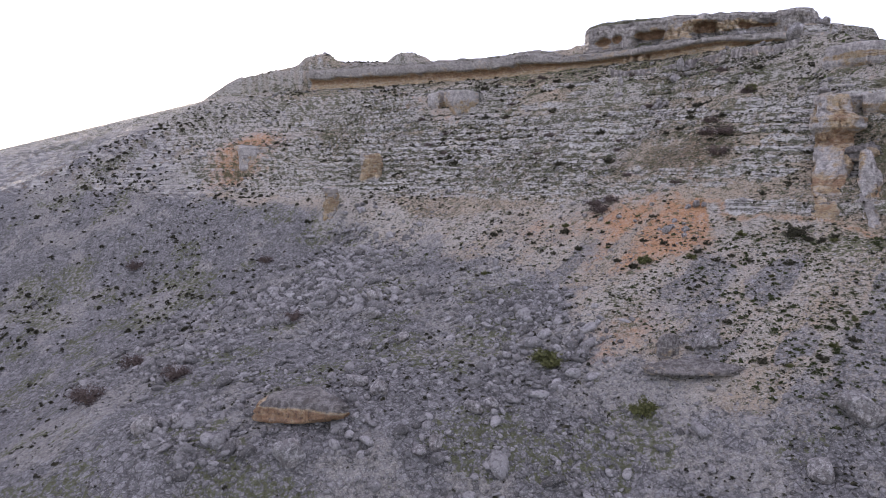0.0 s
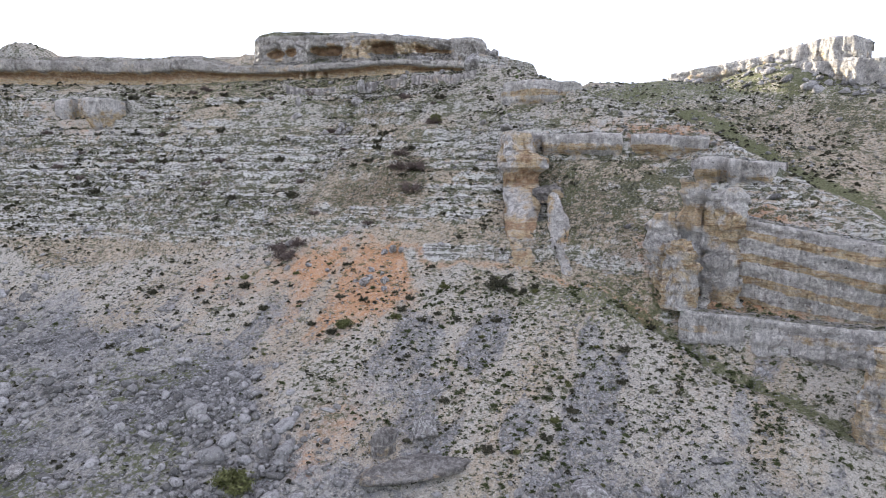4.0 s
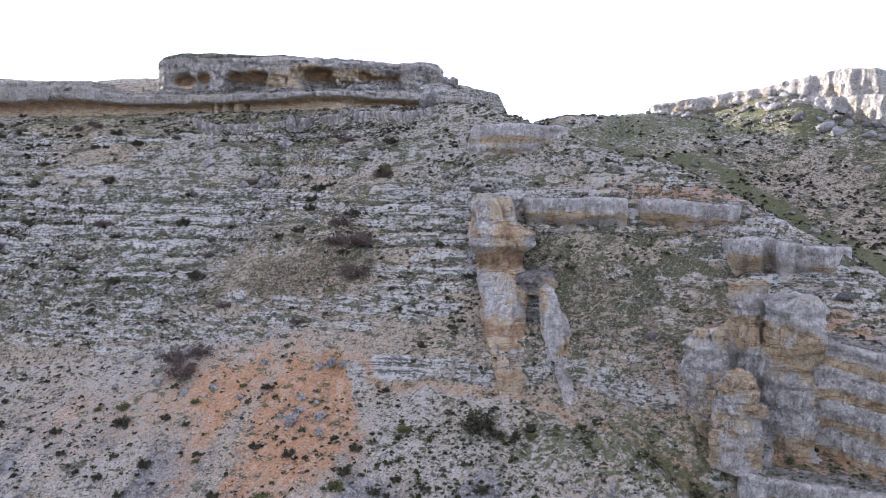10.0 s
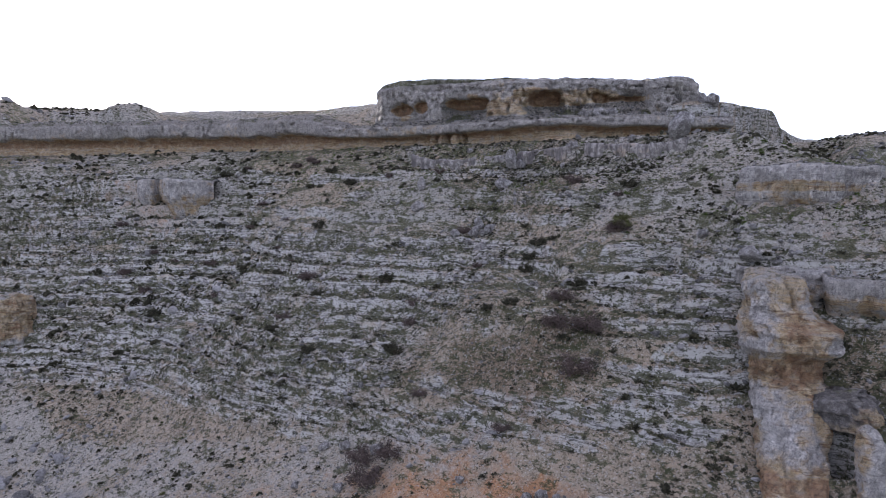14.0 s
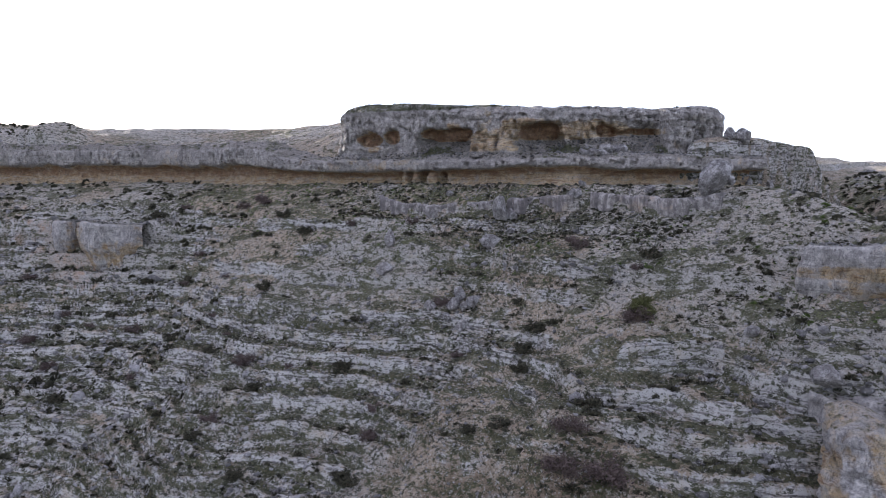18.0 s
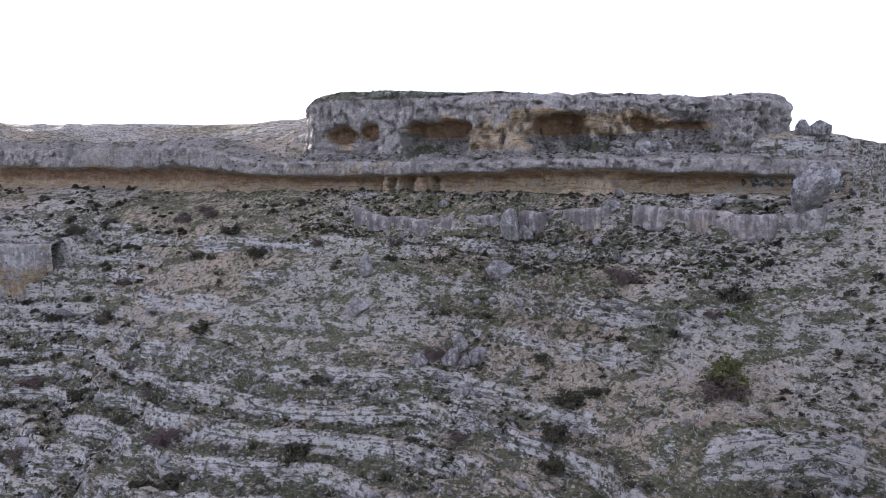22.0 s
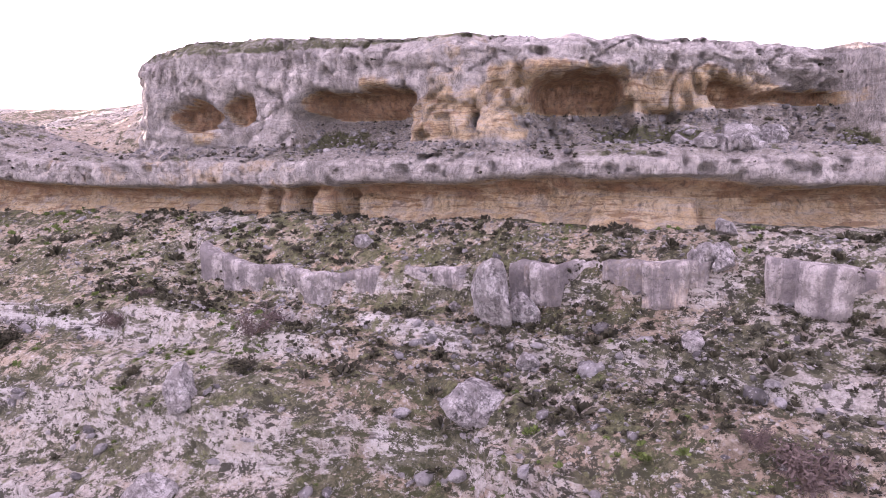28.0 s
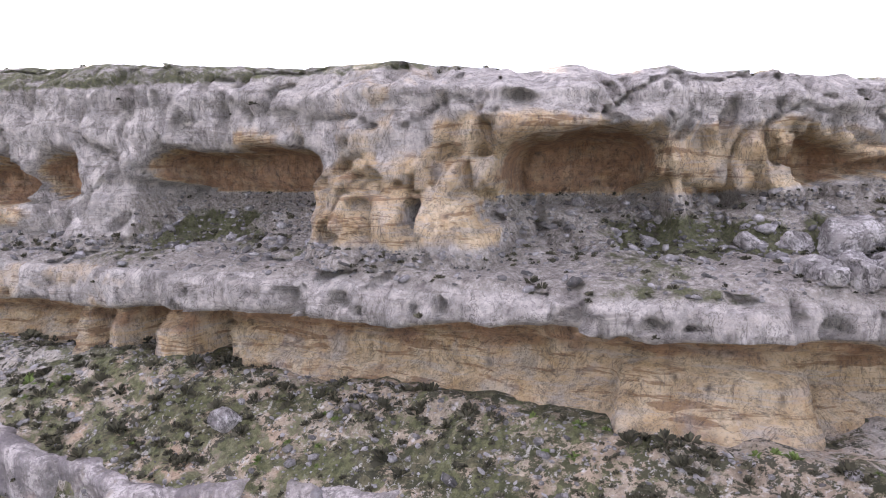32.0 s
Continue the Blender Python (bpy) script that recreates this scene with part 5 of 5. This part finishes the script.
KINDS = [
    shrub_kind(1, 1500, 0.055, 0.022, OLIVE, "dense olive green shrub rooted among stones", "crown"),
    shrub_kind(2, 1300, 0.07, 0.012, TWIGS, "bare brown twiggy shrub on the slope", "crown"),
    shrub_kind(3, 1500, 0.05, 0.024, TUFT_DARK, "dark thorny shrub on the slope", "crown"),
]
for x, y, w in ((-64.1, 161.1, 6.2), (-85.1, 185.1, 6.4), (-121.5, 270.9, 7.0), (-67.2, 260.1, 5.5), (-41.9, 191.0, 5.4), (84.5, 214.5, 6.5), (83.5, 220.5, 5.0), (88.0, 217.5, 5.8), (50.0, 219.5, 6.0), (49.5, 225.0, 5.0), (54.0, 222.0, 5.0), (103.6, 239.0, 4.6), (86.0, 224.0, 4.5)):
    plant(KINDS[1], x, y, w, "bare purple-brown shrub on stony ground", "bare shrubs", 0.85)
for x, y, w in ((22.6, 149.4, 6.5), (39.4, 131.1, 5.0), (24.1, 151.3, 3.7), (104.8, 240.0, 4.2), (106.0, 241.2, 3.0)):
    plant(KINDS[0], x, y, w, "olive green shrub among grey stones", "green shrubs", 0.9)
for x, y, w in ((39.9, 202.2, 2.0), (38.2, 214.6, 3.0), (27.8, 219.1, 2.0), (40.2, 202.1, 2.2), (56.0, 192.0, 2.0), (60.0, 186.0, 2.2), (45.0, 210.0, 1.8), (70.0, 182.0, 2.2), (33.0, 205.0, 1.8), (48.0, 188.0, 2.0), (62.0, 205.0, 1.8), (66.0, 178.0, 2.4)):
    plant(KINDS[2], x, y, w, "small dark shrub on the talus", "dark shrubs", 0.9)
for k in range(130):
    a, b = RNG.uniform(-115, 45), RNG.uniform(-108, -58)
    x, y = plan(a, b)
    if ground_z(x, y) < 47:
        plant(KINDS[2 if k % 3 else 0], float(x), float(y), 0.9 + 1.5 * RNG.rand() ** 3, "round dark bush on the earthy fan", "bushes on the fan", RNG.uniform(0.7, 1.0))
for k in range(70):
    a, b = RNG.uniform(-20, 125), RNG.uniform(-58, 4)
    x, y = plan(a, b)
    plant(KINDS[1 + k % 2], float(x), float(y), RNG.uniform(1.6, 4.0), "low dark scrub bush on a rock ledge", "ledge bushes", RNG.uniform(0.6, 0.9))
for k, (kind, (x, y, w)) in enumerate(zip(KINDS, ((52.8, 179.6, 4.2), (-84.0, 158.5, 8.0), (88.9, 173.2, 5.6)))):
    kind.matrix_basis = Matrix.Translation((x, y, float(ground_z(x, y)) - 0.06 * w)) @ Matrix.Diagonal((1.3 * w, 1.3 * w, 1.1 * w, 1))

# ---- scree and low plants ----
def strewn(name, shapes, spots, sizes, stretch, material, label, category, lift=0.0, upright=False, even=False):
    """Many small pieces joined in one mesh: each takes one of the shapes, turned at random."""
    n = len(spots)
    verts, faces, base = [], [], 0
    which = RNG.randint(0, len(shapes), n)
    t = RNG.rand(n) * 6.28
    for k, (v, f) in enumerate(shapes):
        at = np.nonzero(which == k)[0]
        s = sizes[at][:, None] * (1 + (RNG.rand(len(at), 3) - 0.5) * stretch)
        p = v[None] * s[:, None, :]
        c, q = np.cos(t[at])[:, None], np.sin(t[at])[:, None]
        x, y = p[..., 0] * c - p[..., 1] * q, p[..., 0] * q + p[..., 1] * c
        z = p[..., 2]
        if not upright:
            tip = (RNG.rand(len(at), 1) - 0.5) * 1.2
            x, z = x * np.cos(tip) - z * np.sin(tip), x * np.sin(tip) + z * np.cos(tip)
        p = np.stack([x, y, z], -1) + spots[at][:, None] + np.array([0, 0, 1.0]) * (lift * sizes[at])[:, None, None]
        verts.append(p.reshape(-1, 3))
        faces.append((f[None] + (np.arange(len(at)) * len(v))[:, None, None]).reshape(-1, 3) + base)
        base += len(at) * len(v)
    me = mesh_of(name, np.concatenate(verts), np.concatenate(faces), material, even=even)
    return tagged(new(name, me), label, category, kind="stuff")


def cushion(seed, blades=11, wide=0.46):
    """A spiky cushion of leaves, 1 m in radius."""
    r = np.random.RandomState(seed)
    v, f = [], []
    for k in range(blades):
        t, up = r.rand() * 6.28, r.rand() ** 0.8 * 1.45
        way = np.array([math.cos(t) * math.cos(up), math.sin(t) * math.cos(up), 0.85 * math.sin(up)])
        side = np.cross(way, r.normal(size=3))
        side = side / np.linalg.norm(side) * wide
        root = way * 0.25 * r.rand()
        mid = way * 0.75
        v += [root, mid + side, way * (0.9 + 0.3 * r.rand()), mid - side]
        f += [(4 * k, 4 * k + 1, 4 * k + 2), (4 * k, 4 * k + 2, 4 * k + 3)]
    return np.array(v), np.array(f)


ROCKS = [(v * np.array([1.15, 0.9, 0.62]), f) for v, f in (rough_ball(1, 300 + k, 1.0, 7) for k in range(10))]
BLOCKS = [(v * np.array([1.1, 0.9, 0.75]), f) for v, f in (rough_ball(2, 330 + k, 1.0, 8) for k in range(10))]
TUFTS = [cushion(360 + k) for k in range(8)]
FINE = [cushion(380 + k, 24, 0.17) for k in range(8)]


def scatter(count, a0, a1, b0, b1, weight):
    """Places on the ground, thinned by a weight of 0 to 1."""
    a, b = RNG.uniform(a0, a1, count), RNG.uniform(b0, b1, count)
    x, y = plan(a, b)
    z = ground_z(x, y)
    keep = RNG.rand(count) < weight(a, b, x, y, z)
    return np.stack([x, y, z], -1)[keep]


def lognorm(n, mid, spread_, top):
    return np.minimum(mid * np.exp(RNG.normal(size=n) * spread_), top)


def heap_at(a, b, x, y):
    line = np.interp(a, (-150, -104, -63, -38, 18, 94, 160), (-92, -101, -118, -117, -102, -104, -130))
    return smooth(line - b + fbm(x, y, 12, 30, 4, 0.6) * 22, -16, 14)


def stony(a, b, x, y, z):
    run = smooth(fbm(a, b * 0.35, 2.0, 26, 4, 0.6), -0.3, 0.15)
    return heap_at(a, b, x, y) * (0.5 + 0.5 * run) * (1 - 0.55 * smooth(b, -150, -210))


p = scatter(34000, -160, 100, -210, -85, stony)
strewn("scree", ROCKS, p, lognorm(len(p), 0.3, 0.6, 1.5), 0.8, SCREE, "loose grey limestone scree on the lower slope", "scree", 0.12)
p = scatter(24000, -120, 100, -205, -88, lambda a, b, x, y, z: stony(a, b, x, y, z) * (0.08 + 0.92 * smooth(fbm(x, y, 7, 25, 4), 0.0, 0.25)) * (0.25 + 0.75 * smooth(a, -70, -25)))
strewn("large_scree", BLOCKS, p, lognorm(len(p), 0.7, 0.5, 2.3), 0.7, SCREE, "knee-high grey limestone blocks in the scree", "scree", 0.2)
p = scatter(30000, -130, 70, -118, -54, lambda a, b, x, y, z: (1 - smooth(z, 42, 50)) * (0.2 + 0.8 * smooth(fbm(a, b * 0.3, 37.0, 9, 4, 0.6), -0.1, 0.2)))
strewn("fan_stones", ROCKS, p, lognorm(len(p), 0.17, 0.5, 0.6), 0.8, SCREE, "small pale stones on the earthy fan", "stones", 0.12)
p = scatter(11000, -130, 135, -70, 16, lambda a, b, x, y, z: smooth(z, 44, 50) * (0.25 + 0.75 * smooth(fbm(a, b * 0.4, 5.0, 14, 4, 0.6), -0.1, 0.25)))
strewn("slope_stones", ROCKS, p, lognorm(len(p), 0.22, 0.5, 0.8), 0.7, SCREE, "pale limestone stones strewn over the ledges", "stones", 0.12)


def rocky(a, b, x, y, z):
    i = np.clip(np.searchsorted(GA, a), 0, len(GA) - 1)
    j = np.clip(np.searchsorted(GB, b), 0, len(GB) - 1)
    return smooth(GROCK[i, j], 0.35, 0.7)


p = scatter(16000, -130, 135, -60, 14, lambda a, b, x, y, z: rocky(a, b, x, y, z) * (0.15 + 0.85 * smooth(fbm(a, b, 9.0, 10, 3), -0.1, 0.2)) * (1 - 0.6 * (z > 101)))
strewn("ledge_rocks", ROCKS, p, lognorm(len(p), 0.5, 0.4, 1.5), 0.7, SCREE, "knobbly broken limestone along the ledges", "rocks", 0.1)
p = scatter(5000, -230, -30, 20, 150, lambda a, b, x, y, z: 0.2 + 0.8 * smooth(fbm(x, y, 7, 25, 4), -0.05, 0.3))
strewn("hill_stones", ROCKS, p, lognorm(len(p), 0.5, 0.5, 2.2), 0.6, SCREE, "grey stones strewn over the grassy hill", "stones", 0.15)


def tufted(a, b, x, y, z):
    clump = smooth(fbm(a + b * 0.5, b * 0.5, 3.0, 9, 4, 0.65), -0.06, 0.18)
    i = np.clip(np.searchsorted(GA, a), 0, len(GA) - 1)
    j = np.clip(np.searchsorted(GB, b), 0, len(GB) - 1)
    return np.maximum(clump, smooth(GTREAD[i, j], 0.3, 0.7) * smooth(fbm(a, b, 44.0, 7, 3), -0.15, 0.1)) * (0.3 + 0.7 * smooth(z, 42, 60))


p = scatter(12500, -130, 135, -95, 17, tufted)
strewn("scrub", FINE, p, lognorm(len(p), 0.42, 0.45, 1.3), 0.5, TUFT_DARK, "dark low thorny scrub on the hillside", "scrub", -0.05, True)
p = scatter(3500, -130, 110, -14, 18, lambda a, b, x, y, z: smooth(z, 80, 96) * smooth(fbm(x, y, 13, 8, 4, 0.6), 0.0, 0.2))
strewn("herbs", FINE, p, lognorm(len(p), 0.28, 0.4, 0.7), 0.5, TUFT_GREEN, "green herb tufts on the upper slope", "herbs", -0.05, True)
p = scatter(8500, -140, 60, -112, -54, lambda a, b, x, y, z: (0.1 + 0.9 * smooth(-a, 25, 60)) * (1 - smooth(z, 44, 50)) * (0.15 + 0.85 * smooth(fbm(a, b * 0.5, 71.0, 5, 3, 0.6), -0.05, 0.15)))
strewn("fan_tufts", FINE, p, lognorm(len(p), 0.4, 0.4, 1.0), 0.5, TUFT_OLIVE, "grey-green tufts on the pale fan", "scrub", -0.05, True)
p = scatter(11000, -120, 80, -240, -70, lambda a, b, x, y, z: 0.06 + 0.5 * smooth(fbm(x, y, 17, 18, 4, 0.6), 0.06, 0.3))
strewn("talus_scrub", TUFTS, p, lognorm(len(p), 0.36, 0.4, 0.9), 0.5, TUFT_DARK, "dark scrub tufts between the scree", "scrub", -0.05, True)
p = scatter(5000, 75, 260, -240, -5, lambda a, b, x, y, z: 0.15 + 0.85 * smooth(fbm(x, y, 23, 20, 4, 0.6), -0.05, 0.2))
strewn("far_scrub", TUFTS, p, lognorm(len(p), 0.7, 0.4, 1.6), 0.5, TUFT_DARK, "dark scrub on the far slope", "scrub", -0.05, True)
p = scatter(4500, 60, 260, -250, -20, lambda a, b, x, y, z: 0.2 + 0.8 * smooth(fbm(x, y, 27, 24, 4, 0.6), -0.1, 0.2))
strewn("far_stones", ROCKS, p, lognorm(len(p), 0.6, 0.5, 2.2), 0.6, SCREE, "grey stones on the far slope", "stones", 0.12)
p = scatter(5200, -20, 68, 0, 17, lambda a, b, x, y, z: smooth(z, 95, 99) * (0.15 + 0.85 * smooth(fbm(x, y, 83, 4, 3, 0.6), -0.1, 0.15)))
strewn("bank_scrub", FINE, p, lognorm(len(p), 0.27, 0.45, 0.7), 0.5, TUFT_DARK, "dark thorny tufts on the bank below the cliff", "scrub", -0.05, True)
p = scatter(10000, -20, 68, 0, 17, lambda a, b, x, y, z: smooth(z, 95, 99) * (0.25 + 0.75 * smooth(fbm(x, y, 93, 5, 3, 0.6), -0.1, 0.15)))
strewn("bank_stones", ROCKS, p, lognorm(len(p), 0.11, 0.55, 0.45), 0.8, SCREE, "pale stones on the bank below the cliff", "stones", 0.1)
p = scatter(9000, -230, -30, 0, 150, lambda a, b, x, y, z: 0.1 + 0.9 * smooth(fbm(x, y, 19, 14, 4, 0.6), 0.0, 0.25))
strewn("hill_scrub", TUFTS, p, lognorm(len(p), 0.5, 0.4, 1.2), 0.5, TUFT_DARK, "dark low scrub on the grassy hill", "scrub", -0.05, True)
spots, pebbles = [], []
for X, Y, Z, masks in SHELVES:
    X, Y, Z, soil, ochre = X.ravel(), Y.ravel(), Z.ravel(), masks[..., 3].ravel(), masks[..., 2].ravel()
    share = len(X) / 100000.0
    at = np.nonzero((soil > 0.5) & (Z > ground_z(X, Y) - 0.1))[0]
    if len(at):
        spots.append(np.stack([X, Y, Z], -1)[RNG.choice(at, int(750 * share) + 12)])
        pebbles.append(np.stack([X, Y, Z], -1)[RNG.choice(at, int(5200 * share) + 15)])
    at = np.nonzero((soil < 0.4) & (ochre < 0.5))[0]
    if len(at):
        spots.append(np.stack([X, Y, Z], -1)[RNG.choice(at, int(160 * share) + 3)])
p = np.concatenate(spots)
strewn("cliff_plants", FINE, p, lognorm(len(p), 0.2, 0.45, 0.45), 0.5, TUFT_DARK, "dark plants on the cliff's ledges and cracks", "scrub", -0.05, True)
p = np.concatenate(pebbles)
strewn("ledge_rubble", ROCKS, p, lognorm(len(p), 0.15, 0.6, 0.7), 0.6, SCREE, "pale rubble on the cliff's ledges", "rubble", 0.1)
p = scatter(700, -160, -85, 55, 100, lambda a, b, x, y, z: (np.abs(b - np.interp(a, (-156, -134, -90), (54, 68, 95))) < 9) * (0.15 + 0.85 * smooth(fbm(x, y, 33, 12, 3), -0.1, 0.2)))
strewn("crag_blocks", BLOCKS, p, lognorm(len(p), 0.9, 0.5, 2.8), 0.6, SCREE, "fallen limestone blocks round the crag", "rocks", 0.2)
